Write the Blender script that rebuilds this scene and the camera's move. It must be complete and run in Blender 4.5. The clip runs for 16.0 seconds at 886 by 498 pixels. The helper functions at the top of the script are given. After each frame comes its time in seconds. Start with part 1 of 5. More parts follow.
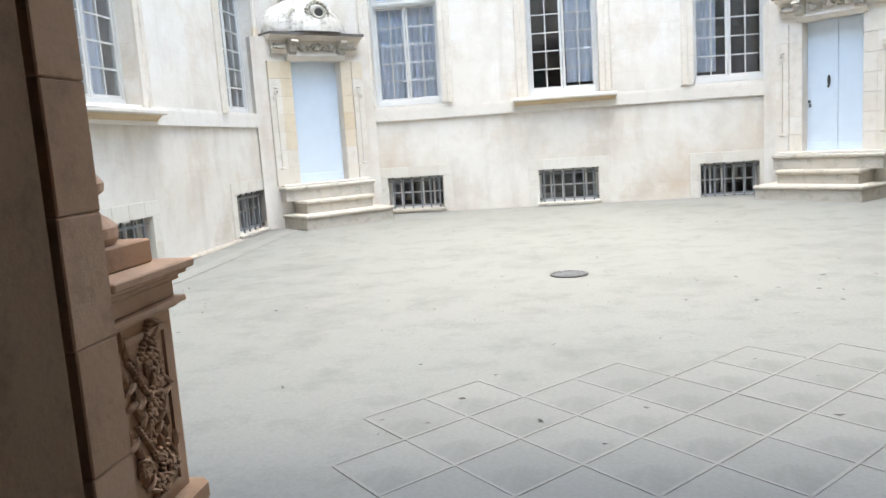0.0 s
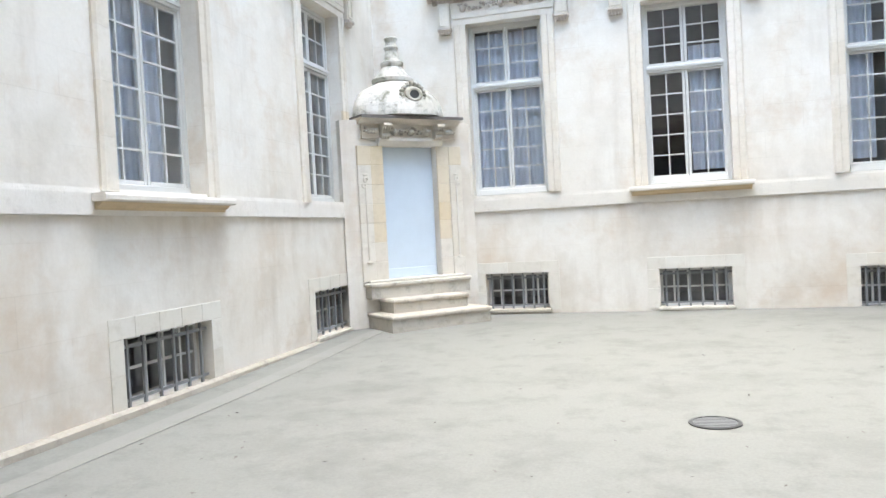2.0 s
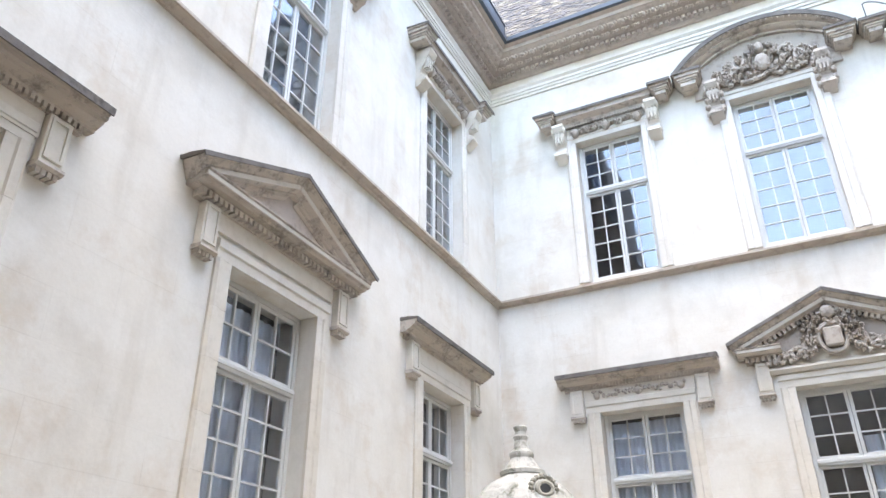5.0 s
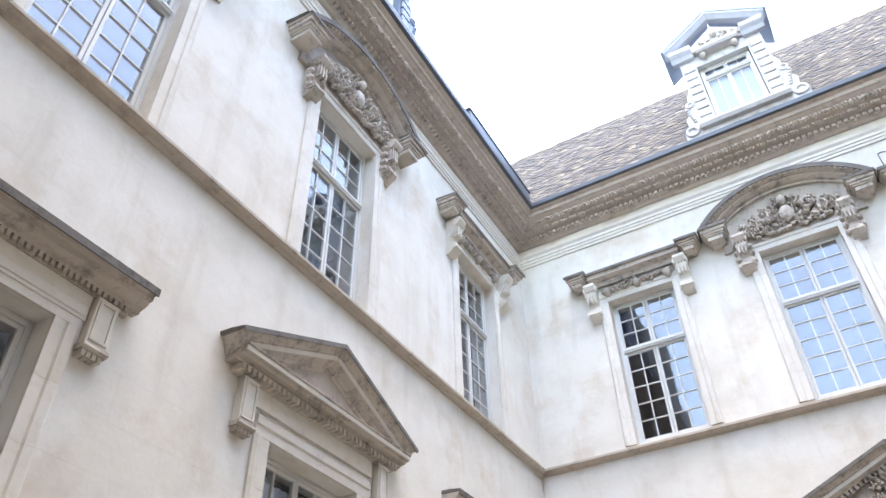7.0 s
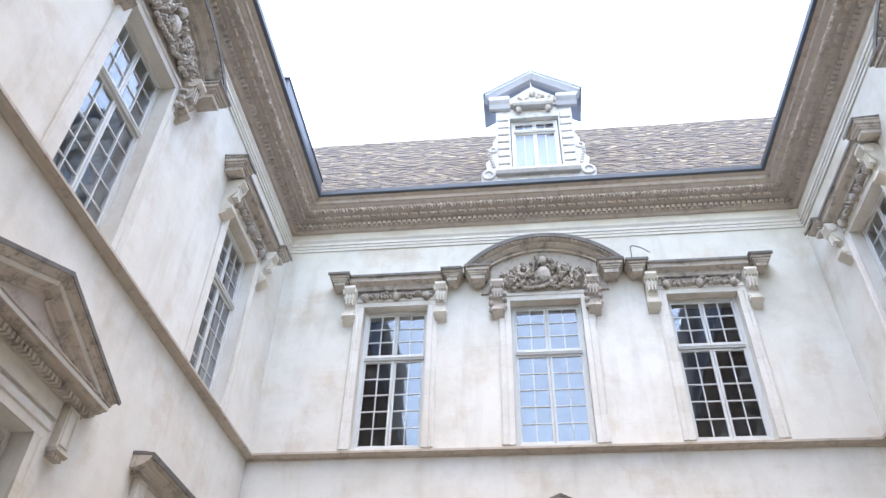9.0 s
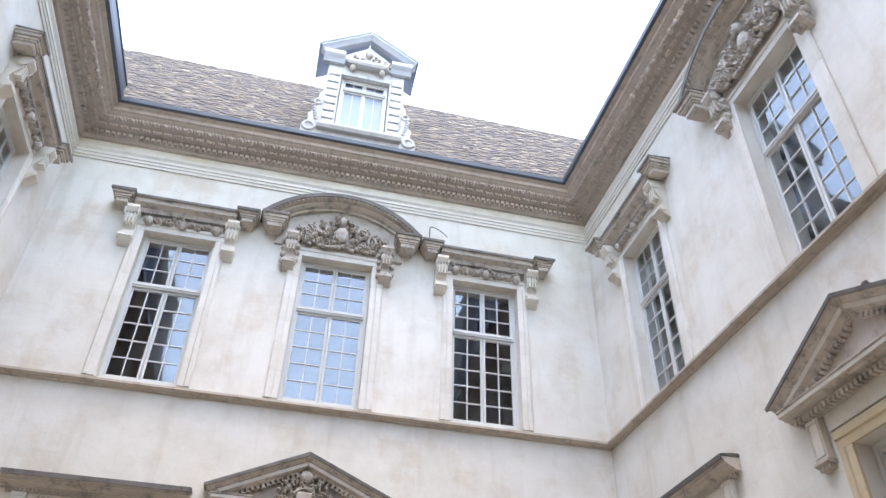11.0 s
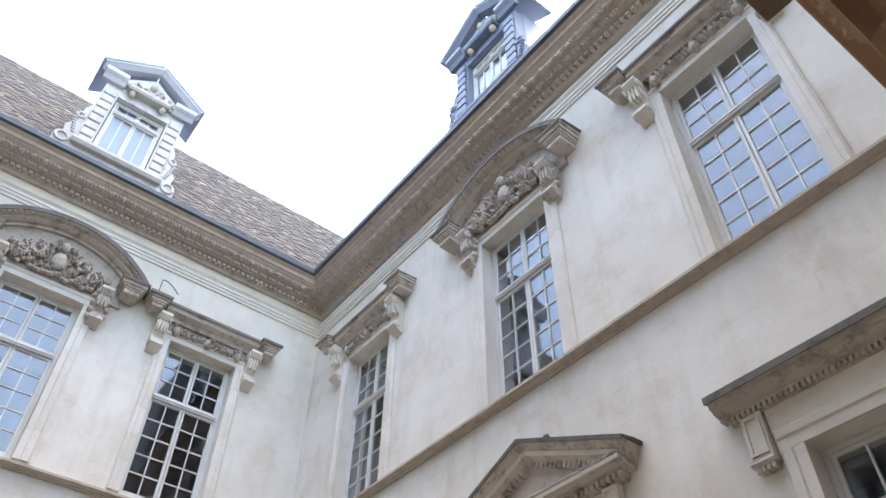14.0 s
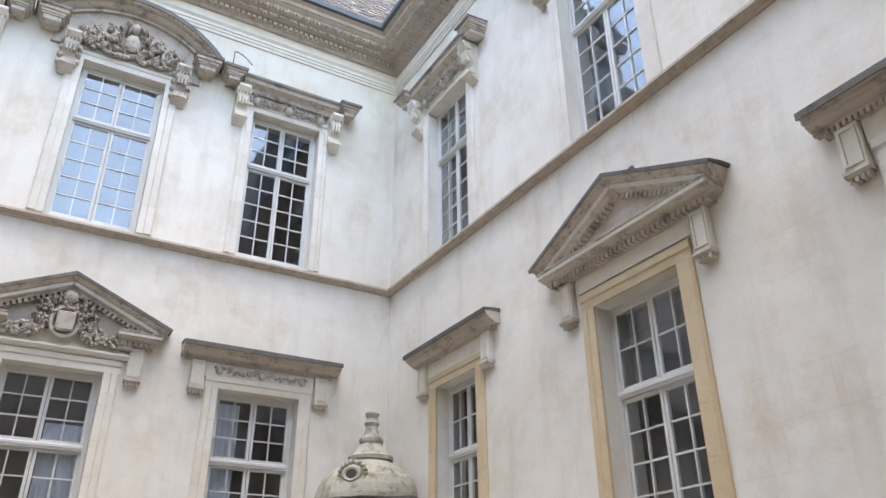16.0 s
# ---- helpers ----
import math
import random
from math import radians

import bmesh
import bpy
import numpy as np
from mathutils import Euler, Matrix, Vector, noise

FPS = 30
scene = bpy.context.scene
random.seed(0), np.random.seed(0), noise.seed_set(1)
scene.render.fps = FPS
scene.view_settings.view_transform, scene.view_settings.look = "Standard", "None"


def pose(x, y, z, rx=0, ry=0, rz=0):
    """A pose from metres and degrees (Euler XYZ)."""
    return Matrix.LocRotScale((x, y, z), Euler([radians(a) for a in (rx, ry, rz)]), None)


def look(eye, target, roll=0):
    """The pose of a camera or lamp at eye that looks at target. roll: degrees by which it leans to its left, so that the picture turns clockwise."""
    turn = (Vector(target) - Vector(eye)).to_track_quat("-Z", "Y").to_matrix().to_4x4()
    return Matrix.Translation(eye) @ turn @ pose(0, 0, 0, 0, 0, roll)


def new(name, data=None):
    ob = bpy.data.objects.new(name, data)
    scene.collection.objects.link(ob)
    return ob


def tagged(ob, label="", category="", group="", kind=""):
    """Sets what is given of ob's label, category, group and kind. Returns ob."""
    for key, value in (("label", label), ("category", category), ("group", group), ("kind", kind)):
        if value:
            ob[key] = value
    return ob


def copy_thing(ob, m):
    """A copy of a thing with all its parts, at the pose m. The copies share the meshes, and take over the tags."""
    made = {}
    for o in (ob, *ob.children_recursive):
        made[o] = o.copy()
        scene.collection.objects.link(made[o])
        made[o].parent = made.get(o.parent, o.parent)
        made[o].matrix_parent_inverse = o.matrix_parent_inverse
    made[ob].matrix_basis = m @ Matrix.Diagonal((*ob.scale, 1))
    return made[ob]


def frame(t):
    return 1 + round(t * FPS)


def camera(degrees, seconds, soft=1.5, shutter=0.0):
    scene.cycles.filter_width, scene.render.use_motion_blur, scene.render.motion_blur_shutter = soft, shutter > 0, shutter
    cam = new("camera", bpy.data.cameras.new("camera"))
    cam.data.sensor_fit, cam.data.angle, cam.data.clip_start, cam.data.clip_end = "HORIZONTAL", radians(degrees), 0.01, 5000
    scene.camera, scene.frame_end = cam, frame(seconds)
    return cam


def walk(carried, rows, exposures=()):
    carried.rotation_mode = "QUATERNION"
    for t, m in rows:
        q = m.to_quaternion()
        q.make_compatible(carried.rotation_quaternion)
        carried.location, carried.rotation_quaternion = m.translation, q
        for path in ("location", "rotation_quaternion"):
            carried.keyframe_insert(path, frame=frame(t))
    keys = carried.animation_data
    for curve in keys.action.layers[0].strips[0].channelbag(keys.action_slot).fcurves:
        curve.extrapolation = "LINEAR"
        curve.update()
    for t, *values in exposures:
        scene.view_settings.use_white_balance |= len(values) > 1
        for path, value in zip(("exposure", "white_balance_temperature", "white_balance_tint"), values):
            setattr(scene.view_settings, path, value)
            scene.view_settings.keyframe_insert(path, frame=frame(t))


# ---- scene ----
cam = camera(60.95, 16.0)
PATH = [
    (0, (-0.385, -0.896, 1.444), (-0.814, 2.043, 1.023), -3.82),
    (0.5, (-0.398, -0.441, 1.490), (-0.845, 2.492, 1.046), -4.37),
    (1, (-0.447, 0.007, 1.520), (-1.157, 2.906, 1.218), -3.30),
    (1.5, (-0.518, 0.405, 1.558), (-1.311, 3.283, 1.258), -3.56),
    (2, (-0.592, 0.761, 1.590), (-1.413, 3.646, 1.524), -3.03),
    (2.5, (-0.652, 1.123, 1.620), (-1.676, 3.940, 1.748), -0.46),
    (3, (-0.714, 1.426, 1.693), (-1.784, 4.211, 2.009), 0.23),
    (3.5, (-0.778, 1.637, 1.743), (-1.842, 4.375, 2.349), 0.20),
    (4, (-0.761, 1.745, 1.789), (-1.959, 4.368, 2.617), 0.75),
    (4.5, (-0.638, 1.738, 1.778), (-1.828, 4.222, 2.967), 0.74),
    (5, (-0.501, 1.678, 1.754), (-1.687, 4.042, 3.169), -0.21),
    (5.2, (-0.484, 1.672, 1.751), (-1.659, 3.989, 3.251), -0.08),
    (7.3, (-0.571, 1.654, 1.771), (-1.671, 3.595, 3.775), -1.15),
    (7.5, (-0.554, 1.658, 1.774), (-1.650, 3.580, 3.800), -0.64),
    (8, (-0.489, 1.649, 1.766), (-1.413, 3.662, 3.789), 1.45),
    (8.2, (-0.480, 1.666, 1.767), (-1.223, 3.751, 3.792), 0.94),
    (10.3, (-0.523, 1.928, 1.766), (-0.451, 4.276, 3.632), 4.22),
    (10.5, (-0.521, 1.944, 1.765), (-0.346, 4.286, 3.632), 3.57),
    (11, (-0.495, 1.963, 1.759), (0.006, 4.256, 3.628), 1.72),
    (11.5, (-0.454, 1.958, 1.755), (0.221, 4.123, 3.719), 1.18),
    (12, (-0.407, 1.973, 1.774), (0.436, 4.008, 3.810), 1.98),
    (12.5, (-0.343, 1.978, 1.792), (0.595, 3.889, 3.906), -0.22),
    (13, (-0.282, 1.967, 1.813), (0.646, 3.713, 4.069), -1.64),
    (13.5, (-0.274, 1.935, 1.797), (0.792, 3.529, 4.104), -1.94),
    (14, (-0.319, 1.931, 1.778), (0.939, 3.591, 3.937), 0.80),
    (14.5, (-0.368, 1.943, 1.772), (0.989, 3.781, 3.716), 0.18),
    (15, (-0.368, 1.958, 1.759), (1.028, 3.986, 3.473), -0.06),
    (15.5, (-0.371, 1.939, 1.742), (1.001, 4.113, 3.291), 0.17),
    (16, (-0.312, 1.939, 1.730), (1.012, 4.256, 3.100), -0.37),
]
walk(cam, [(t, look(eye, target, roll)) for t, eye, target, roll in PATH],
     [(t, 3.55 + s, k, g) for t, s, k, g in ((0, 0.64, 7150, 3), (2, 0.58, 7150, 3), (3, 0.57, 7200, 4), (5, 0.38, 7700, 8), (8, 0.08, 7950, 10), (10.5, -0.05, 8050, 11), (12.5, -0.09, 8050, 11), (14, -0.32, 8050, 10), (16, -0.07, 8050, 9))])

# ---- light ----
SKY_STRENGTH, SUN_STRENGTH = 0.15, 0.18
world = bpy.data.worlds.new("sky")
scene.world = world
world.use_nodes = True
wn = world.node_tree.nodes
sky = wn.new("ShaderNodeTexSky")
sky.sky_type, sky.sun_disc = "NISHITA", False
sky.sun_elevation, sky.sun_rotation = radians(84), radians(172)
sky.air_density, sky.dust_density, sky.ozone_density = 1.0, 1.2, 1.0
wn["Background"].inputs["Strength"].default_value = SKY_STRENGTH
world.node_tree.links.new(sky.outputs["Color"], wn["Background"].inputs["Color"])
sun = new("sun", bpy.data.lights.new("sun", "SUN"))
sun.data.energy, sun.data.angle, sun.data.color = SUN_STRENGTH, radians(50), (1.0, 0.99, 0.97)
SUN_AZ, SUN_EL = radians(172), radians(84)
sun.matrix_world = look((0, 0, 30), (-math.sin(SUN_AZ) * math.cos(SUN_EL), -math.cos(SUN_AZ) * math.cos(SUN_EL), 30 - math.sin(SUN_EL)))


# ---- materials ----
class Mat:
    """A small builder of node materials on object coordinates."""

    def __init__(self, name, rough=0.8, metal=0.0):
        self.m = bpy.data.materials.new(name)
        self.m.use_nodes = True
        self.t = self.m.node_tree
        self.b = self.t.nodes["Principled BSDF"]
        self.b.inputs["Roughness"].default_value, self.b.inputs["Metallic"].default_value = rough, metal
        self.co = self.n("ShaderNodeTexCoord").outputs["Object"]

    def n(self, kind, **values):
        node = self.t.nodes.new(kind)
        for key, value in values.items():
            node.inputs[key.replace("_", " ")].default_value = value
        return node

    def link(self, a, b):
        self.t.links.new(a, b)

    def scaled(self, sx, sy, sz, turn=0.0):
        mp = self.n("ShaderNodeMapping")
        mp.inputs["Scale"].default_value = (sx, sy, sz)
        mp.inputs["Rotation"].default_value = (0, 0, turn)
        self.link(self.co, mp.inputs["Vector"])
        return mp.outputs["Vector"]

    def noise(self, scale, detail=5.0, rough=0.6, at=None):
        nd = self.n("ShaderNodeTexNoise", Scale=scale, Detail=detail, Roughness=rough)
        self.link(at or self.co, nd.inputs["Vector"])
        return nd.outputs["Fac"]

    def ramp(self, fac, lo, hi, a=0.0, b=1.0):
        mr = self.n("ShaderNodeMapRange")
        for key, value in zip(("From Min", "From Max", "To Min", "To Max"), (lo, hi, a, b)):
            mr.inputs[key].default_value = value
        self.link(fac, mr.inputs["Value"])
        return mr.outputs["Result"]

    def mix(self, fac, a, b, mode="MIX"):
        mx = self.t.nodes.new("ShaderNodeMix")
        mx.data_type, mx.blend_type = "RGBA", mode
        for socket, value in ((mx.inputs[0], fac), (mx.inputs[6], a), (mx.inputs[7], b)):
            if isinstance(value, (int, float)):
                socket.default_value = value
            elif isinstance(value, tuple):
                socket.default_value = (*value, 1.0)
            else:
                self.link(value, socket)
        return mx.outputs[2]

    def random(self):
        return self.n("ShaderNodeObjectInfo").outputs["Random"]

    def island(self):
        return self.n("ShaderNodeNewGeometry").outputs["Random Per Island"]

    def bump(self, height, strength=0.3, distance=0.01):
        bp = self.n("ShaderNodeBump", Strength=strength, Distance=distance)
        self.link(height, bp.inputs["Height"])
        self.link(bp.outputs["Normal"], self.b.inputs["Normal"])

    def done(self, colour):
        if isinstance(colour, tuple):
            self.b.inputs["Base Color"].default_value = (*colour, 1.0)
        else:
            self.link(colour, self.b.inputs["Base Color"])
        return self.m


def wall_material(name, base, warm, joints):
    k = Mat(name, 0.85)
    col = k.mix(k.ramp(k.noise(0.5, 5, 0.6), 0.4, 0.64), base, warm)
    col = k.mix(k.ramp(k.noise(1.2, 6, 0.62), 0.48, 0.72, 0.0, 0.6), col, tuple(c * 0.82 for c in warm))
    col = k.mix(k.ramp(k.noise(0.9, 5, 0.6, k.scaled(2.6, 2.6, 0.35)), 0.53, 0.78, 0.0, 0.5), col, (0.46, 0.405, 0.33))
    col = k.mix(k.ramp(k.noise(1.9, 6, 0.62), 0.52, 0.72, 0.0, 0.5), col, (0.8, 0.78, 0.735))
    col = k.mix(k.ramp(k.noise(0.8, 7, 0.7), 0.52, 0.7, 0.0, 0.6), col, (0.55, 0.43, 0.31))
    col = k.mix(k.ramp(k.noise(26, 5, 0.75), 0.4, 0.75, 0.0, 0.16), col, (0.45, 0.42, 0.36))
    br = k.n("ShaderNodeTexBrick", Scale=1.0, Mortar_Size=0.008, Mortar_Smooth=0.9, Brick_Width=1.15, Row_Height=0.42)
    mp = k.n("ShaderNodeMapping")
    mp.inputs["Rotation"].default_value = (radians(90), 0, 0)
    k.link(k.co, mp.inputs["Vector"])
    k.link(mp.outputs["Vector"], br.inputs["Vector"])
    br.inputs["Color1"].default_value, br.inputs["Color2"].default_value, br.inputs["Mortar"].default_value = (1, 1, 1, 1), (0.94, 0.93, 0.91, 1), (0.7, 0.665, 0.62, 1)
    col = k.mix(k.ramp(k.noise(0.8, 2), 0.4, 0.6, 0.0, joints), col, br.outputs["Color"], "MULTIPLY")
    k.bump(k.noise(2.6, 7, 0.58), 0.32, 0.03)
    return k.done(col)


def stone_material(name, base, other, dark, grime=0.5, relief=0.35):
    k = Mat(name, 0.85)
    col = k.mix(k.random(), base, other)
    col = k.mix(k.ramp(k.noise(1.7, 5), 0.45, 0.75, 0.0, 0.7), col, other)
    col = k.mix(k.ramp(k.noise(5.5, 7, 0.7), 0.5, 0.72, 0.0, grime), col, dark)
    k.bump(k.noise(30, 8, 0.7), relief, 0.01)
    return k.done(col)


WALL = wall_material("limestone render", (0.75, 0.725, 0.67), (0.69, 0.64, 0.56), 0.3)
BASE = wall_material("plinth render", (0.71, 0.68, 0.62), (0.62, 0.55, 0.46), 0.24)
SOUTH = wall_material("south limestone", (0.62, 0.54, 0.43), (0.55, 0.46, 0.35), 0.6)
TRIM = stone_material("trim limestone", (0.72, 0.69, 0.64), (0.64, 0.6, 0.53), (0.42, 0.38, 0.33), 0.35)
JAMB = stone_material("jamb limestone", (0.69, 0.65, 0.58), (0.64, 0.585, 0.495), (0.46, 0.4, 0.32), 0.45)
TAN = stone_material("tan limestone", (0.55, 0.42, 0.25), (0.6, 0.49, 0.34), (0.36, 0.28, 0.19), 0.5)
BLOCK = stone_material("cellar block limestone", (0.68, 0.655, 0.59), (0.63, 0.595, 0.52), (0.45, 0.4, 0.32), 0.4)
OCHRE = stone_material("ochre limestone", (0.62, 0.51, 0.345), (0.66, 0.575, 0.44), (0.44, 0.35, 0.23), 0.35)
AGED = stone_material("aged limestone", (0.47, 0.41, 0.35), (0.57, 0.51, 0.445), (0.11, 0.095, 0.082), 0.9, 0.5)
CARVED = stone_material("carved limestone", (0.5, 0.45, 0.395), (0.4, 0.35, 0.3), (0.17, 0.14, 0.118), 0.75, 0.5)
STRINGSTONE = stone_material("string course limestone", (0.55, 0.49, 0.42), (0.46, 0.39, 0.32), (0.24, 0.19, 0.15), 0.7, 0.5)
CORNICE = stone_material("cornice limestone", (0.43, 0.365, 0.318), (0.53, 0.465, 0.41), (0.24, 0.2, 0.17), 0.7, 0.5)
CAP = stone_material("weathered coping", (0.1, 0.09, 0.083), (0.19, 0.172, 0.158), (0.04, 0.037, 0.034), 0.8, 0.6)
LEADSTONE = stone_material("lead dressed stone", (0.56, 0.58, 0.63), (0.48, 0.5, 0.55), (0.33, 0.34, 0.37), 0.4)
DORMER = stone_material("dormer limestone", (0.6, 0.595, 0.59), (0.5, 0.485, 0.47), (0.26, 0.245, 0.23), 0.6)
KERB = stone_material("kerb stone", (0.42, 0.385, 0.325), (0.35, 0.315, 0.26), (0.19, 0.165, 0.135), 0.6)
MOSSY = stone_material("mossy dome stone", (0.6, 0.58, 0.53), (0.34, 0.32, 0.25), (0.09, 0.09, 0.045), 1.0, 0.6)
STEP = stone_material("step stone", (0.52, 0.49, 0.43), (0.44, 0.4, 0.33), (0.22, 0.195, 0.155), 0.6, 0.5)
# dark copy of the portal stone; shade under the cornice is in its colour
PORTAL_SHADE = stone_material("shade-dark portal limestone", (0.17, 0.12, 0.085), (0.24, 0.17, 0.12), (0.06, 0.045, 0.035), 0.7, 0.5)
# portal stone darkened, with the passage's weaker light put into the colour
PASSAGE = stone_material("shade-toned passage limestone", (0.25, 0.155, 0.085), (0.2, 0.12, 0.065), (0.1, 0.06, 0.035), 0.6, 0.5)
PORTAL = stone_material("portal limestone", (0.45, 0.29, 0.185), (0.39, 0.235, 0.14), (0.19, 0.115, 0.072), 0.5, 0.5)


def paint_material(name, colour, rough=0.5):
    k = Mat(name, rough)
    col = k.mix(k.ramp(k.noise(3.0, 5), 0.4, 0.75, 0.0, 0.4), colour, tuple(c * 0.86 for c in colour))
    col = k.mix(k.ramp(k.noise(45, 4, 0.7), 0.6, 0.8, 0.0, 0.35), col, tuple(c * 0.7 for c in colour))
    k.bump(k.noise(60, 4), 0.1, 0.003)
    return k.done(col)


FRAME = paint_material("pale grey window paint", (0.6, 0.6, 0.575), 0.45)
DOORP = paint_material("pale blue door paint", (0.6, 0.68, 0.75), 0.42)
IRON = paint_material("grey iron", (0.19, 0.195, 0.2), 0.55)
DARKIRON = paint_material("dark cast iron", (0.05, 0.05, 0.05), 0.5)
ZINC = paint_material("dark zinc", (0.07, 0.085, 0.11), 0.4)
LEAD = paint_material("blue grey lead", (0.4, 0.45, 0.53), 0.45)
# dark tone for the side dormers, their silhouette against the sky put into colour
BACKLIT_LEAD = paint_material("backlit dark blue grey lead", (0.17, 0.21, 0.29), 0.5)
CURTAIN = paint_material("pale curtain", (0.74, 0.79, 0.87), 0.9)
BLIND = paint_material("blue grey blind", (0.3, 0.36, 0.44), 0.9)
INSIDE = paint_material("room paint darkened for shade", (0.16, 0.15, 0.145), 0.9)


def glass_material(name, least):
    k = Mat(name)
    clear, gloss, mixer = k.n("ShaderNodeBsdfTransparent"), k.n("ShaderNodeBsdfGlossy"), k.n("ShaderNodeMixShader")
    clear.inputs["Color"].default_value = (0.94, 0.96, 0.98, 1)
    gloss.inputs["Color"].default_value, gloss.inputs["Roughness"].default_value = (0.86, 0.88, 0.91, 1), 0.02
    slant, power = k.n("ShaderNodeLayerWeight", Blend=0.5), k.n("ShaderNodeMath")
    power.operation = "POWER"
    power.inputs[1].default_value = 5.0
    k.link(slant.outputs["Facing"], power.inputs[0])
    k.link(k.ramp(power.outputs[0], 0.0, 1.0, least, 1.0), mixer.inputs["Fac"])
    bp = k.n("ShaderNodeBump", Strength=0.06, Distance=0.01)
    k.link(k.noise(3.0, 2), bp.inputs["Height"])
    k.link(bp.outputs["Normal"], gloss.inputs["Normal"])
    k.link(clear.outputs[0], mixer.inputs[1])
    k.link(gloss.outputs[0], mixer.inputs[2])
    out = k.t.nodes["Material Output"]
    k.link(mixer.outputs[0], out.inputs["Surface"])
    return k.m


GLASS = glass_material("old window glass", 0.06)
SKYGLASS = glass_material("upper window glass", 0.085)


def tile_material():
    k = Mat("stone roof tiles", 0.85)
    rnd = k.n("ShaderNodeMath")
    rnd.operation = "FRACT"
    both = k.n("ShaderNodeMath")
    k.link(k.island(), both.inputs[0])
    k.link(k.random(), both.inputs[1])
    k.link(both.outputs[0], rnd.inputs[0])
    ramp = k.n("ShaderNodeValToRGB")
    ramp.color_ramp.interpolation = "CONSTANT"
    els = ramp.color_ramp.elements
    els[0].color = (0.06, 0.055, 0.055, 1)
    els[1].position, els[1].color = 0.25, (0.092, 0.08, 0.067, 1)
    for pos, col in ((0.45, (0.035, 0.037, 0.046, 1)), (0.64, (0.108, 0.092, 0.076, 1)), (0.78, (0.068, 0.066, 0.074, 1)), (0.93, (0.2, 0.175, 0.142, 1))):
        els.new(pos).color = col
    k.link(rnd.outputs[0], ramp.inputs["Fac"])
    col = k.mix(k.ramp(k.noise(6, 6, 0.7), 0.45, 0.75, 0.0, 0.6), ramp.outputs["Color"], (0.06, 0.056, 0.054))
    k.bump(k.noise(25, 6), 0.5, 0.01)
    return k.done(col)


TILE = tile_material()


def paving_material(name, a, b, dirt):
    k = Mat(name, 0.8)
    col = k.mix(k.random(), a, b)
    col = k.mix(k.ramp(k.noise(0.7, 6, 0.65), 0.42, 0.7, 0.0, 0.7), col, b)
    col = k.mix(k.ramp(k.noise(0.45, 7, 0.72), 0.5, 0.68, 0.0, 0.6), col, dirt)
    col = k.mix(k.ramp(k.noise(2.3, 7, 0.7), 0.5, 0.74, 0.0, 0.7), col, dirt)
    col = k.mix(k.ramp(k.noise(40, 6, 0.75), 0.4, 0.75, 0.0, 0.3), col, tuple(c * 0.7 for c in dirt))
    k.bump(k.noise(18, 8, 0.7), 0.25, 0.006)
    return k.done(col)


PAVE = paving_material("courtyard stone", (0.185, 0.184, 0.173), (0.213, 0.212, 0.198), (0.13, 0.129, 0.119))
SLAB = paving_material("paving slab", (0.188, 0.187, 0.176), (0.215, 0.213, 0.2), (0.136, 0.135, 0.125))
JOINT = paving_material("pale mortar", (0.25, 0.247, 0.23), (0.225, 0.222, 0.206), (0.165, 0.163, 0.15))


# ---- mesh helpers ----
def link_mesh(name, bm, mat):
    me = bpy.data.meshes.new(name)
    bmesh.ops.recalc_face_normals(bm, faces=bm.faces[:])
    bm.to_mesh(me)
    bm.free()
    me.materials.append(mat)
    return me


def part(name, bm, mat, parent, label="", at=None):
    ob = new(name, link_mesh(name, bm, mat) if isinstance(bm, bmesh.types.BMesh) else bm)
    ob.parent = parent
    if at is not None:
        ob.matrix_basis = at
    return tagged(ob, label)


def thing(name, label, category, at=None, group="", kind=""):
    ob = new(name)
    ob.empty_display_size = 0.1
    ob.matrix_basis = at or Matrix()
    return tagged(ob, label, category, group, kind)


def solid(name, bm, mat, label, category, at=None, kind="", group=""):
    ob = new(name, link_mesh(name, bm, mat))
    ob.matrix_basis = at or Matrix()
    return tagged(ob, label, category, group, kind)


def box(bm, x0, x1, y0, y1, z0, z1, bevel=0.0):
    vs = [bm.verts.new((x, y, z)) for z in (z0, z1) for x, y in ((x0, y0), (x1, y0), (x1, y1), (x0, y1))]
    fs = [bm.faces.new([vs[i] for i in f]) for f in ((0, 3, 2, 1), (4, 5, 6, 7), (0, 1, 5, 4), (1, 2, 6, 5), (2, 3, 7, 6), (3, 0, 4, 7))]
    if bevel:
        bmesh.ops.bevel(bm, geom=list({e for f in fs for e in f.edges}), offset=bevel, segments=1, affect="EDGES")
    return bm


def prism(bm, pts, a, b, axis="x"):
    """A closed outline pushed from a to b. axis x: outline in (out, z), out towards the court; z: outline in (x, y); y: outline in (x, z)."""
    place = {"x": lambda p, s: (s, -p[0], p[1]), "z": lambda p, s: (p[0], p[1], s), "y": lambda p, s: (p[0], s, p[1])}[axis]
    lo, hi = [bm.verts.new(place(p, a)) for p in pts], [bm.verts.new(place(p, b)) for p in pts]
    bm.faces.new(lo)
    bm.faces.new(hi[::-1])
    for i in range(len(pts)):
        j = (i + 1) % len(pts)
        bm.faces.new((lo[i], lo[j], hi[j], hi[i]))
    return bm


def lump(bm, x, y, z, rx, ry, rz, sub=1, turn=0.0):
    m = Matrix.Translation((x, y, z)) @ Matrix.Rotation(turn, 4, "Y") @ Matrix.Diagonal((rx, ry, rz, 1))
    bmesh.ops.create_icosphere(bm, subdivisions=sub, radius=1.0, matrix=m)


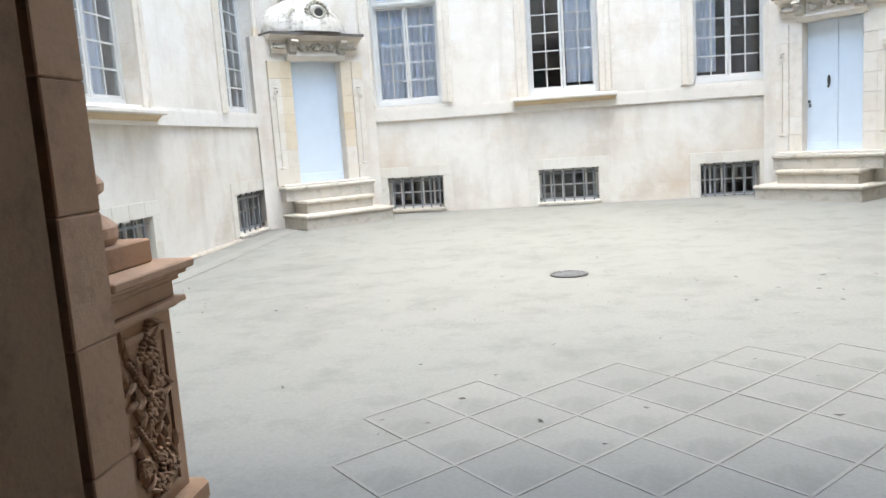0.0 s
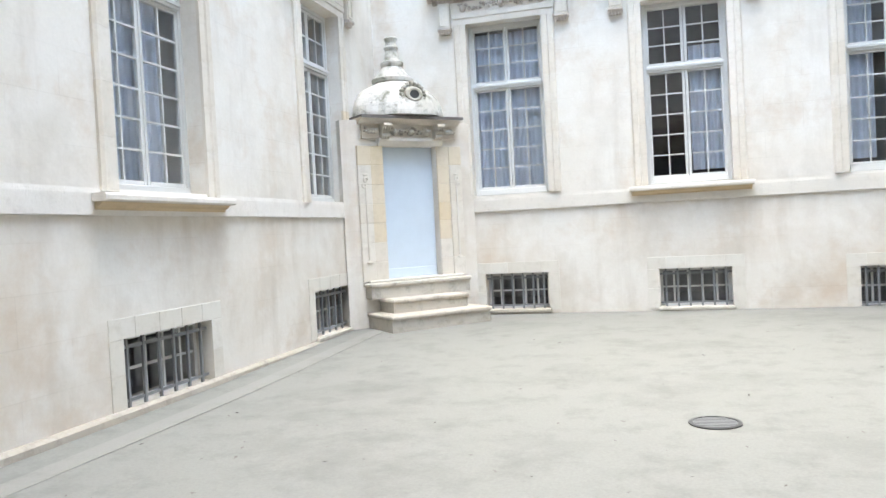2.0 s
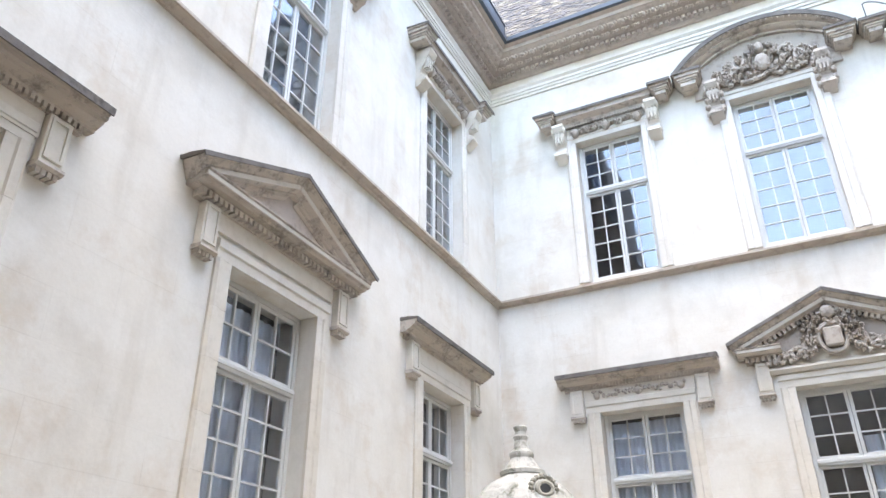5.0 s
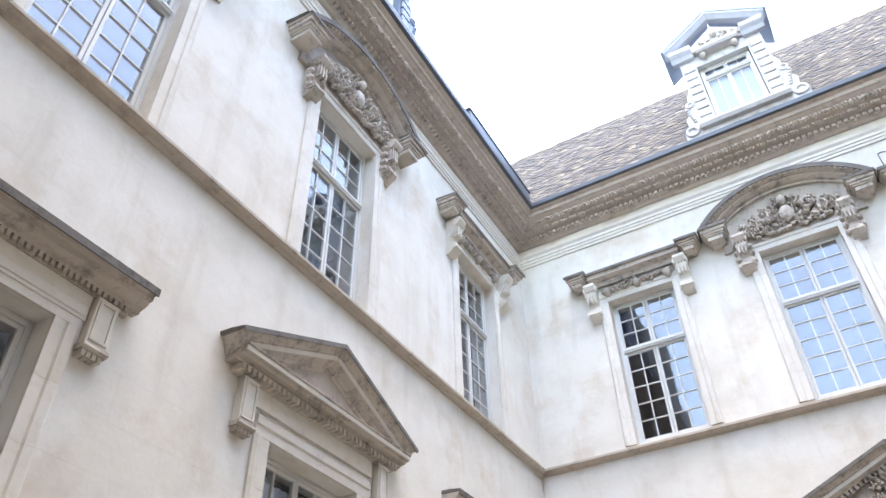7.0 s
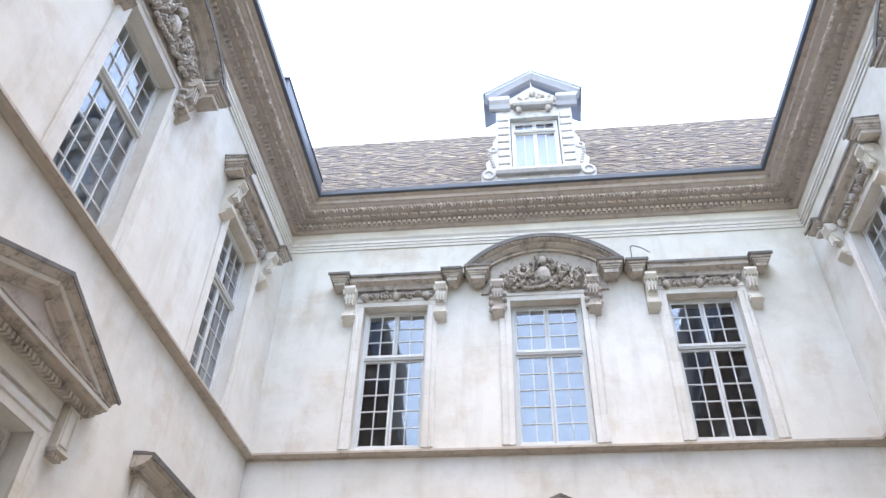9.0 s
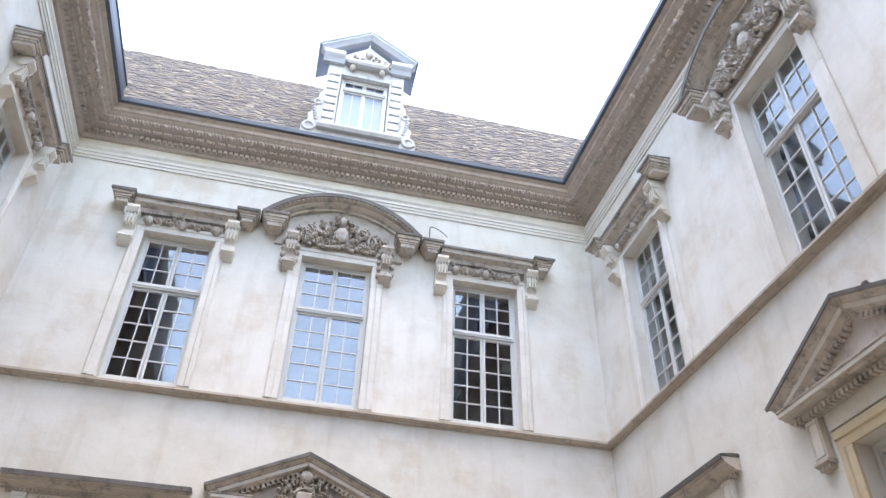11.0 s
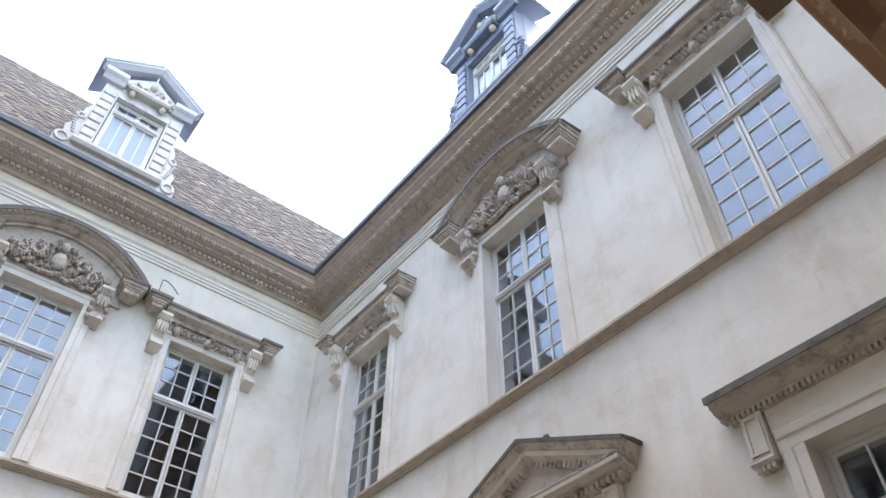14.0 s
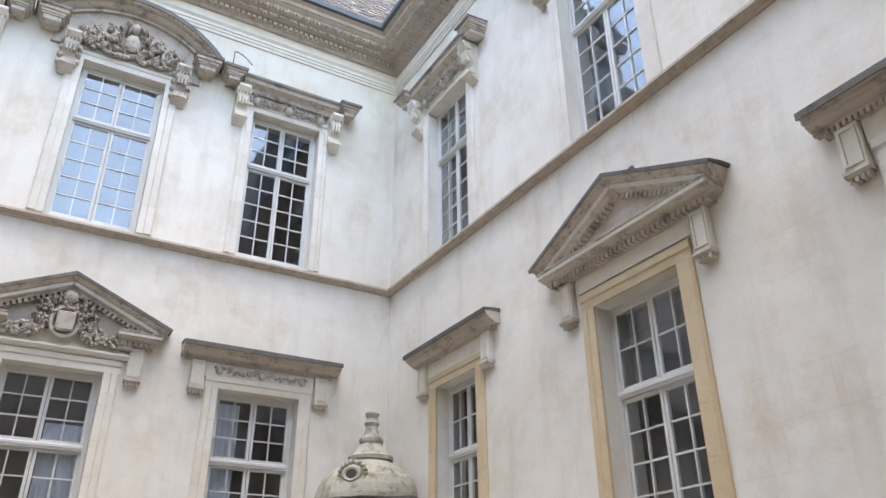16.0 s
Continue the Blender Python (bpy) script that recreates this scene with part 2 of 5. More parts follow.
def lathe(bm, profile, seg=20, sx=1.0, sy=1.0, ribs=0, rib=0.0, cap=True):
    """Turns (radius, z) rows round the z axis."""
    rings = []
    for r, z in profile:
        ring = []
        for i in range(seg):
            a = 2 * math.pi * i / seg
            k = 1 + (rib * abs(math.sin(ribs * a / 2)) if ribs else 0)
            ring.append(bm.verts.new((r * k * sx * math.cos(a), r * k * sy * math.sin(a), z)))
        rings.append(ring)
    for lo, hi in zip(rings, rings[1:]):
        for i in range(seg):
            j = (i + 1) % seg
            bm.faces.new((lo[i], lo[j], hi[j], hi[i]))
    if cap:
        bm.faces.new(rings[0][::-1])
        bm.faces.new(rings[-1])
    return bm


def ring(bm, x, y, z, major, minor, seg=16, tube=6, squash=1.0):
    vs = []
    for i in range(seg):
        a = 2 * math.pi * i / seg
        vs.append([bm.verts.new((x + (major + minor * math.cos(b)) * math.cos(a), y + minor * math.sin(b), z + squash * (major + minor * math.cos(b)) * math.sin(a))) for b in (2 * math.pi * j / tube for j in range(tube))])
    for i in range(seg):
        for j in range(tube):
            k, l = (i + 1) % seg, (j + 1) % tube
            bm.faces.new((vs[i][j], vs[k][j], vs[k][l], vs[i][l]))


def wall_with_openings(bm, u0, u1, z0, z1, holes, depth, thick):
    """A wall's front at y = 0 and back at y = thick, with reveals through it. holes: (left, right, bottom, top)."""
    holes = [tuple(round(v, 4) for v in h) for h in holes]
    us = sorted({u0, u1, *(h[0] for h in holes), *(h[1] for h in holes)})
    zs = sorted({z0, z1, *(h[2] for h in holes), *(h[3] for h in holes)})
    us, zs = [u for u in us if u0 <= u <= u1], [z for z in zs if z0 <= z <= z1]
    cache = {}

    def v(u, y, z):
        key = (round(u, 4), y, round(z, 4))
        if key not in cache:
            cache[key] = bm.verts.new((u, y, z))
        return cache[key]

    full = {}
    for i in range(len(us) - 1):
        for j in range(len(zs) - 1):
            uc, zc = (us[i] + us[i + 1]) / 2, (zs[j] + zs[j + 1]) / 2
            full[i, j] = not any(h[0] < uc < h[1] and h[2] < zc < h[3] for h in holes)
    for (i, j), on in full.items():
        if not on:
            continue
        a, b, c, d = us[i], us[i + 1], zs[j], zs[j + 1]
        bm.faces.new((v(a, 0, c), v(b, 0, c), v(b, 0, d), v(a, 0, d)))
        bm.faces.new((v(a, thick, c), v(a, thick, d), v(b, thick, d), v(b, thick, c)))
        for di, dj, (p, q) in ((-1, 0, ((a, c), (a, d))), (1, 0, ((b, c), (b, d))), (0, -1, ((a, c), (b, c))), (0, 1, ((a, d), (b, d)))):
            if not full.get((i + di, j + dj), False):
                bm.faces.new((v(p[0], 0, p[1]), v(q[0], 0, q[1]), v(q[0], thick, q[1]), v(p[0], thick, p[1])))
    return bm


def frame_matrix(origin, right):
    """A facade's own axes: x to the right as one faces it, y into the wall, z up."""
    x = Vector(right).normalized()
    y = Vector((0, 0, 1)).cross(x)
    m = Matrix((x, y, (0, 0, 1))).transposed().to_4x4()
    m.translation = origin
    return m


# ---- plan ----
BACK = frame_matrix((0, 13.85, 0), (1, 0, 0))
LEFT = frame_matrix((-5.458, 9, 0), (0.0015, 1, 0))
RIGHT = frame_matrix((5.404, 9, 0), (0.0129, -1, 0))
SOUTHM = frame_matrix((0, 1.46, 0), (-1, 0, 0))
LOW1, UP0 = 5.24, 7.63
LOWS = {"north": (2.2, 5.24), "west": (2.13, 5.19), "east": (2.2, 5.22)}
UPS = {"north": (7.63, 10.69), "west": (7.63, 10.76), "east": (7.63, 10.78)}
STRING = 1.93
TOP = 13.1
REVEAL = 0.18
# facade -> rows of (centre, half width) for the lower, upper and cellar windows
LOWER = {"north": [(-3.02, 0.67), (-0.02, 0.67), (3.02, 0.67)], "west": [(2.53, 0.68), (-1.5, 0.74), (-5.42, 0.68)], "east": [(-2.5, 0.58), (1.38, 0.67), (5.2, 0.68)]}
UPPER = {"north": [(-2.98, 0.65), (0.0, 0.69), (2.99, 0.67)], "west": [(2.6, 0.71), (-1.47, 0.71), (-5.3, 0.71)], "east": [(-2.67, 0.69), (1.33, 0.72), (5.08, 0.71)]}
CELLAR = {"north": [(-3.0, 0.555, 0.17, 0.8), (0.0, 0.57, 0.15, 0.785), (2.985, 0.53, 0.07, 0.72)], "west": [(2.64, 0.72, 0.13, 0.81), (-1.51, 0.73, 0.06, 0.74)], "east": [(-2.64, 0.7, 0.13, 0.8), (1.4, 0.72, 0.06, 0.72)]}
FACES = {"north": (BACK, -5.45, 5.34), "west": (LEFT, -8.4, 4.85), "east": (RIGHT, -4.85, 8.4)}


def ground_height(x, y):
    s = min(max((y - 7.0) / 6.6, 0.0), 1.0)
    return 0.09 * s * s * (3 - 2 * s)


# ---- ground ----
def build_ground():
    bm = bmesh.new()
    xs, ys = [-40, -12] + [-6 + 0.5 * i for i in range(25)] + [12, 40], [-40, -6] + [-3 + 0.5 * i for i in range(36)] + [20, 45]
    grid = [[bm.verts.new((x, y, ground_height(x, y) - 0.005 + 0.003 * noise.noise((x * 0.9, y * 0.9, 0)))) for x in xs] for y in ys]
    for a, b in zip(grid, grid[1:]):
        for i in range(len(xs) - 1):
            bm.faces.new((a[i], a[i + 1], b[i + 1], b[i]))
    return solid("ground", bm, PAVE, "worn pale grey stone courtyard floor with stains", "ground", kind="structure")


GROUND = build_ground()

# ---- walls ----
WALLS = {}
for side, (m, u0, u1) in FACES.items():
    holes = [(c - w, c + w, *LOWS[side]) for c, w in LOWER[side]] + [(c - w, c + w, *UPS[side]) for c, w in UPPER[side]]
    base = STRING
    upper = wall_with_openings(bmesh.new(), u0, u1, base, TOP, holes, REVEAL, 0.5)
    WALLS[side] = solid("wall_" + side, upper, WALL, "cream limestone courtyard wall with faint joints and rain stains", "wall", m, "structure")
    low = wall_with_openings(bmesh.new(), u0, u1, -0.1, base, [(c - w, c + w, a, b) for c, w, a, b in CELLAR[side]], 0.3, 0.5)
    solid("wall_" + side + "_plinth", low, BASE, "stained cream plinth wall under the string course", "wall", m @ pose(0, 0.03, 0), "structure")
    # added room boxes behind the windows, with the unlit gloom in their dark paint
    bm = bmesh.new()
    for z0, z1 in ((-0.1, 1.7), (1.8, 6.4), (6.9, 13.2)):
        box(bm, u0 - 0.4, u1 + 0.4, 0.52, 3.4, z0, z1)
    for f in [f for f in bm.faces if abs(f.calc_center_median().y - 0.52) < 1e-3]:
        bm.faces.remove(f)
    solid("wall_" + side + "_rooms", bm, INSIDE, "added room boxes, painted dark as unlit rooms", "room", m, "structure")
    # string courses
    bm = bmesh.new()
    prism(bm, [(-0.03, 2.0), (0.006, 2.0), (0.009, 2.01), (0.008, 2.2), (0.002, 2.25), (-0.03, 2.25)], u0, u1)
    solid("trim_" + side + "_low", bm, TRIM, "plain pale stone string course below the lower windows", "string course", m @ pose(0, 0, base - 2.02), "structure")
    bm = bmesh.new()
    prism(bm, [(0, 7.45), (0.03, 7.45), (0.04, 7.475), (0.08, 7.485), (0.11, 7.505), (0.13, 7.51), (0.13, 7.55), (0.05, 7.59), (0, 7.59)], u0, u1)
    solid("trim_" + side + "_high", bm, STRINGSTONE, "weathered moulded stone string course between the storeys", "string course", m @ pose(0, 0, UPS[side][0] - UP0), "structure")
    if side != "north":
        bm = bmesh.new()
        prism(bm, [(-0.03, -0.1), (0.05, -0.1), (0.04, 0.03), (0.01, 0.055), (-0.03, 0.06)], u0, u1)
        solid("baseboard_" + side, bm, KERB, "low worn stone kerb along the wall foot", "kerb", m @ pose(0, 0, 0.02), "structure")

# ---- windows ----
PANE_MESHES = {}


def pane_mesh(w, h, glass):
    key = (round(w, 3), round(h, 3), glass.name)
    if key not in PANE_MESHES:
        PANE_MESHES[key] = link_mesh("pane", box(bmesh.new(), -w / 2, w / 2, -0.002, 0.002, -h / 2, h / 2), glass)
    return PANE_MESHES[key]


def make_window(name, half, height, split, rows_up, rows_low, glass, label, rng):
    """A two-light window with transom: x right, y inwards, origin at the middle of its sill."""
    win = thing(name, label, "window", kind="structure")
    bm = bmesh.new()
    f = 0.06
    box(bm, -half, -half + f, 0, 0.09, 0, height, 0.006)
    box(bm, half - f, half, 0, 0.09, 0, height, 0.006)
    box(bm, -half + f, half - f, 0, 0.09, height - f, height, 0.006)
    box(bm, -half + f, half - f, -0.02, 0.09, 0, 0.1, 0.008)
    part("window_frame", bm, FRAME, win)
    tz, t = height * split, 0.047
    bm = prism(bmesh.new(), [(0, tz - t), (0.03, tz - t), (0.035, tz - 0.015), (0.05, tz - 0.01), (0.05, tz + 0.025), (0.02, tz + t), (-0.09, tz + t), (-0.09, tz - t)], -half + f, half - f)
    part("transom", bm, FRAME, win)
    for low, z0, z1, rows in ((1, 0.1, tz - t, rows_low), (0, tz + t, height - f, rows_up)):
        for x0, x1 in ((-half + f, -0.004), (0.004, half - f)):
            bm = bmesh.new()
            st, bar = 0.045, 0.02
            y0, y1 = 0.012, 0.06
            box(bm, x0, x0 + st, y0, y1, z0, z1, 0.005)
            box(bm, x1 - st, x1, y0, y1, z0, z1, 0.005)
            box(bm, x0 + st, x1 - st, y0, y1, z0, z0 + st, 0.005)
            box(bm, x0 + st, x1 - st, y0, y1, z1 - st, z1, 0.005)
            a0, a1, b0, b1 = x0 + st, x1 - st, z0 + st, z1 - st
            sash = part("sash", bm, FRAME, win)
            bm = bmesh.new()
            mid = (a0 + a1) / 2
            box(bm, mid - bar / 2, mid + bar / 2, y0 + 0.005, y1 - 0.005, b0, b1)
            hs = (b1 - b0) / rows
            for r in range(1, rows):
                z = b0 + r * hs
                box(bm, a0, mid - bar / 2, y0 + 0.007, y1 - 0.007, z - bar / 2, z + bar / 2)
                box(bm, mid + bar / 2, a1, y0 + 0.007, y1 - 0.007, z - bar / 2, z + bar / 2)
            part("glazing_bars", bm, FRAME, sash)
            w = (a1 - a0) / 2 - bar / 2
            for c in (a0 + w / 2, a1 - w / 2):
                for r in range(rows):
                    tilt = pose(c, 0.036, b0 + (r + 0.5) * hs, rng.gauss(0, 0.22), 0, rng.gauss(0, 0.22))
                    part("pane", pane_mesh(w, hs - bar, glass), None, sash, at=tilt).visible_shadow = False
    return win


RNG = random.Random(7)
KINDS = {}
N_WIN = [0]


def place_window(side, c, half, z0, z1, split, up, low, glass, label):
    N_WIN[0] += 1
    name, at = "window_%d" % N_WIN[0], FACES[side][0] @ pose(c, REVEAL if z0 > 5 else 0.2, z0 + 0.01)
    key = (round(half, 3), round(z1 - z0, 3), split, up, low, glass.name)
    if key in KINDS:
        ob = copy_thing(KINDS[key], at)
        ob.name = name
        tagged(ob, label)
    else:
        ob = KINDS[key] = make_window(name, half, z1 - z0 - 0.01, split, up, low, glass, label, RNG)
        ob.matrix_basis = at
    return ob


LOOKS = {"north": "tall grey-painted casement window with pale curtains behind", "west": "tall grey-painted casement window in the stained side wall", "east": "tall grey-painted casement window with dark panes"}
for side in FACES:
    for i, (c, w) in enumerate(LOWER[side]):
        side_bay = side != "north"
        place_window(side, c, w, *LOWS[side], 0.7 if side == "west" else 0.64, 2 if side_bay else 3, 6 if side == "west" else 5, GLASS, LOOKS[side])
    for i, (c, w) in enumerate(UPPER[side]):
        place_window(side, c, w, *UPS[side], 0.64, 3, 5, SKYGLASS, "tall upper casement window mirroring the pale sky")


def curtain(side, c, x0, x1, z0, z1, label, waves=9):
    bm = bmesh.new()
    n = 70
    rows = []
    for z in (z0, z1):
        rows.append([bm.verts.new((x0 + (x1 - x0) * i / n, 0.012 * math.sin(waves * 2 * math.pi * i / n) + 0.006 * math.sin(3.3 * waves * i / n), z)) for i in range(n + 1)])
    for i in range(n):
        bm.faces.new((rows[0][i], rows[0][i + 1], rows[1][i + 1], rows[1][i]))
    bmesh.ops.solidify(bm, geom=bm.faces[:], thickness=0.006)
    solid("curtain", bm, CURTAIN, label, "curtain", FACES[side][0] @ pose(c, 0.315, 0))


curtain("north", -3.02, -0.62, 0.62, 2.32, 5.1, "pale blue-grey gathered curtain behind a window", 11)
curtain("north", 0.0, 0.05, 0.6, 2.42, 4.5, "pale blue-grey curtain drawn half aside", 5)
curtain("west", -1.53, -0.68, 0.5, 2.25, 5.0, "pale grey gathered curtain behind a window", 10)
curtain("north", 3.02, -0.6, -0.2, 2.42, 5.1, "dim grey curtain drawn to one side", 4)

# ---- window surrounds ----
STONES = {}


def jamb_stone(h, mat, wide):
    key = (round(h, 3), mat.name, wide)
    if key not in STONES:
        pts = [(0, 0.002), (0, -0.035), (0.1, -0.035), (0.115, -0.055), (wide - 0.03, -0.055), (wide, -0.03), (wide, 0.002)]
        STONES[key] = link_mesh("stone", prism(bmesh.new(), pts, 0.001, h - 0.001, "z"), mat)
    return STONES[key]


def surround(side, c, half, z0, z1, mat, label, wide=0.2, odd=None):
    """Moulded jamb stones and a lintel round an opening."""
    ob = thing("window_surround", label, "window surround", FACES[side][0] @ pose(c, 0, 0))
    n = 6
    h = (z1 - z0) / n
    for i in range(n):
        for s in (-1, 1):
            m = Matrix.Translation((s * half, 0, z0 + i * h)) @ Matrix.Diagonal((s, 1, 1, 1))
            part("stone", jamb_stone(h, OCHRE if odd == (s, i) else mat, wide), None, ob, at=m)
    pts = [(0, z1 + 0.002), (0.035, z1 + 0.002), (0.035, z1 + 0.1), (0.055, z1 + 0.115), (0.055, z1 + wide - 0.03), (0.03, z1 + wide), (0, z1 + wide)]
    part("lintel", prism(bmesh.new(), pts, -half - wide, half + wide), mat, ob)
    return ob


def sill(side, c, half, z, mat):
    ob = thing("window_sill", "projecting pale stone window sill over a stained moulding", "window sill", FACES[side][0] @ pose(c, 0, 0))
    part("slab", prism(bmesh.new(), [(-0.2, z - 0.075), (0.15, z - 0.075), (0.165, z - 0.06), (0.165, z - 0.02), (0.15, z), (-0.2, z + 0.005)], -half, half), mat, ob)
    part("moulding", prism(bmesh.new(), [(0, z - 0.15), (0.03, z - 0.15), (0.04, z - 0.125), (0.08, z - 0.1), (0.1, z - 0.077), (0, z - 0.077)], -half + 0.03, half - 0.03), TAN, ob, "brown stained moulding under the slab")


for side in FACES:
    for i, (c, w) in enumerate(LOWER[side]):
        mat = TAN if side == "east" and i < 2 else JAMB
        look_of = "ochre stone window surround" if mat is TAN else "pale moulded stone window surround of separate blocks"
        surround(side, c, w, *LOWS[side], mat, look_of, 0.22, (1, 2) if (side, i) == ("west", 0) else None)
        if i == 1:
            sill(side, c, w + (0.3 if side == "north" else 0.34), LOWS[side][0] - 0.02, TRIM)
    for i, (c, w) in enumerate(UPPER[side]):
        surround(side, c, w, *UPS[side], TRIM, "white-grey moulded stone window surround on the upper floor", 0.2 if i != 1 else 0.24)


# ---- hoods over the windows ----
def dentils(bm, x0, x1, out0, out1, z0, z1, pitch):
    n = max(1, int((x1 - x0) / pitch))
    step = (x1 - x0) / n
    for i in range(n):
        box(bm, x0 + (i + 0.2) * step, x0 + (i + 0.8) * step, -out1, -out0, z0, z1)


def flat_bracket(parent, x, z_top, h, mat):
    bm = bmesh.new()
    w = 0.105
    box(bm, x - w, x + w, -0.1, 0, z_top - h + 0.1, z_top, 0.006)
    for a, b, p, q in ((-w + 0.02, w - 0.02, h - 0.14, h - 0.165), (-w + 0.02, w - 0.02, 0.03, 0.055), (-w + 0.02, -w + 0.045, 0.055, h - 0.165), (w - 0.045, w - 0.02, 0.055, h - 0.165)):
        box(bm, x + a, x + b, -0.116, -0.1, z_top - max(p, q), z_top - min(p, q))
    made = part("bracket", bm, mat, parent)
    bm = bmesh.new()
    prism(bm, [(0, z_top - h + 0.098), (0.125, z_top - h + 0.098), (0.13, z_top - h + 0.07), (0.1, z_top - h + 0.05), (0, z_top - h + 0.05)], x - w - 0.015, x + w + 0.015)
    for i in range(4):
        box(bm, x - w + 0.008 + i * 0.051, x - w + 0.008 + i * 0.051 + 0.036, -0.09, 0, z_top - h, z_top - h + 0.05)
    part("drop_row", bm, AGED, made, "grey carved drops")["kind"] = "stuff"
    return made


def scroll_bracket(parent, x, z_top, h, mat, leaf=False):
    """A scrolled console: a big roll above, a small one below."""
    bm = bmesh.new()
    pts = [(0, z_top), (0.3, z_top), (0.31, z_top - 0.06), (0.25, z_top - 0.14)]
    for i in range(9):
        a = math.pi * i / 8
        pts.append((0.2 - 0.09 * (i / 8) + 0.04 * math.sin(a * 2), z_top - 0.16 - (h - 0.42) * i / 8))
    pts += [(0.13, z_top - h + 0.24), (0.2, z_top - h + 0.2), (0.21, z_top - h + 0.13), (0.15, z_top - h + 0.08), (0.1, z_top - h + 0.04), (0.03, z_top - h), (0, z_top - h)]
    prism(bm, pts, x - 0.11, x + 0.11)
    for s in (-1, 1):
        for out, z, r in ((0.2, z_top - 0.12, 0.09), (0.13, z_top - h + 0.15, 0.07)):
            m = Matrix.Translation((x + s * 0.12, -out, z)) @ Matrix.Rotation(radians(90), 4, "Y")
            bmesh.ops.create_cone(bm, cap_ends=True, segments=12, radius1=r, radius2=r * 0.7, depth=0.03, matrix=m)
    for i in range(3):
        box(bm, x - 0.075 + i * 0.06, x - 0.05 + i * 0.06, -0.24, -0.14, z_top - 0.4, z_top - 0.14)
    if leaf:
        for i in range(7):
            lump(bm, x + (0.13 if i % 2 else -0.13), -0.1, z_top - 0.15 - i * 0.08, 0.06, 0.08, 0.07)
    return part("bracket", bm, mat, parent)




CORNICE_THIN = [(0, 0), (0.1, 0), (0.1, 0.025), (0.14, 0.035), (0.19, 0.06), (0.195, 0.08), (0.235, 0.085), (0.24, 0.12), (0.27, 0.14), (0.27, 0.16), (0, 0.17)]


def festoon(bm, x0, x1, z, h, rng, out=0.05, big=1.0):
    """Swags of leaves and fruit, as rounded lumps."""
    n = int((x1 - x0) / 0.06)
    for i in range(n):
        t = (i + 0.5) / n
        sag = abs(math.sin(2 * math.pi * t)) * h * 0.3
        for _ in range(2):
            lump(bm, x0 + t * (x1 - x0) + rng.uniform(-0.02, 0.02), -out * rng.uniform(0.1, 0.6), z + h * 0.25 - sag * 0.6 + rng.uniform(-0.05, 0.05) * big, 0.04 * big, out * 0.8, 0.035 * big, 1, rng.uniform(0, 3))
    for cx in ((x0 + x1) / 2, x0 + 0.08, x1 - 0.08):
        lump(bm, cx, -out * 0.3, z, 0.07 * big, out, h * 0.4, 2)


def flat_hood(side, c, half, carved, seed, lower=0.0):
    ob = thing("window_hood", "weathered flat stone cornice on two brackets over a window", "window hood", FACES[side][0] @ pose(c, 0, -lower))
    z, e = 5.7, half + 0.65
    part("cornice", prism(bmesh.new(), [(o, z + h) for o, h in CORNICE_THIN], -e, e), AGED, ob)
    part("coping", prism(bmesh.new(), [(0, z + 0.172), (0.272, z + 0.162), (0.274, z + 0.118), (0.288, z + 0.118), (0.292, z + 0.19), (0.12, z + 0.215), (0, z + 0.22)], -e - 0.01, e + 0.01), CAP, ob, "blackened weathered coping")
    bm = bmesh.new()
    dentils(bm, -e + 0.1, e - 0.1, 0.05, 0.1, z - 0.05, z, 0.055)
    box(bm, -e + 0.08, e - 0.08, -0.06, 0, z - 0.06, z)
    part("dentil_course", bm, AGED, ob)["kind"] = "stuff"
    for s in (-1, 1):
        flat_bracket(ob, s * (half + 0.36), z - 0.06, 0.54, JAMB)
    bm = box(bmesh.new(), -half - 0.24, half + 0.24, -0.045, 0, z - 0.3, z - 0.06)
    part("frieze", bm, JAMB, ob)
    if carved:
        bm = bmesh.new()
        festoon(bm, -half - 0.1, half + 0.1, z - 0.18, 0.17, random.Random(seed), 0.05, 0.85)
        part("carving", bm, CARVED, ob, "carved garland with fruit").matrix_basis = pose(0, -0.045, 0)
        ob.children[-1]["kind"] = "stuff"
    return ob


def arms(bm, w, h, rng):
    """A cartouche between scrolls and leaves, without figures or devices."""
    box(bm, -0.11, 0.11, -0.15, -0.02, -0.1, 0.15, 0.02)
    ring(bm, 0, -0.08, 0.03, 0.17, 0.03, 18, 6, 1.15)
    for i in range(130):
        a = math.pi * (-0.2 + 1.4 * rng.random())
        r = rng.uniform(0.18, 0.4)
        lump(bm, r * math.cos(a) * 0.95, -0.05 - 0.05 * rng.random(), 0.03 + r * math.sin(a) * 0.95, rng.uniform(0.016, 0.042), 0.06, rng.uniform(0.016, 0.036), 1, rng.uniform(0, 3))
    for s in (-1, 1):
        ring(bm, s * 0.3, -0.06, -0.02, 0.07, 0.03, 12, 6)
        ring(bm, s * 0.47, -0.05, -0.1, 0.06, 0.028, 12, 6)
        for i in range(34):
            x = 0.3 + (w - 0.36) * i / 33
            lump(bm, s * x, -0.05, -0.2 + 0.26 * rng.random() * (1 - i / 36), rng.uniform(0.03, 0.055), 0.055, rng.uniform(0.025, 0.045), 1, rng.uniform(0, 3))
    lump(bm, 0, -0.09, 0.36, 0.1, 0.08, 0.09, 2)


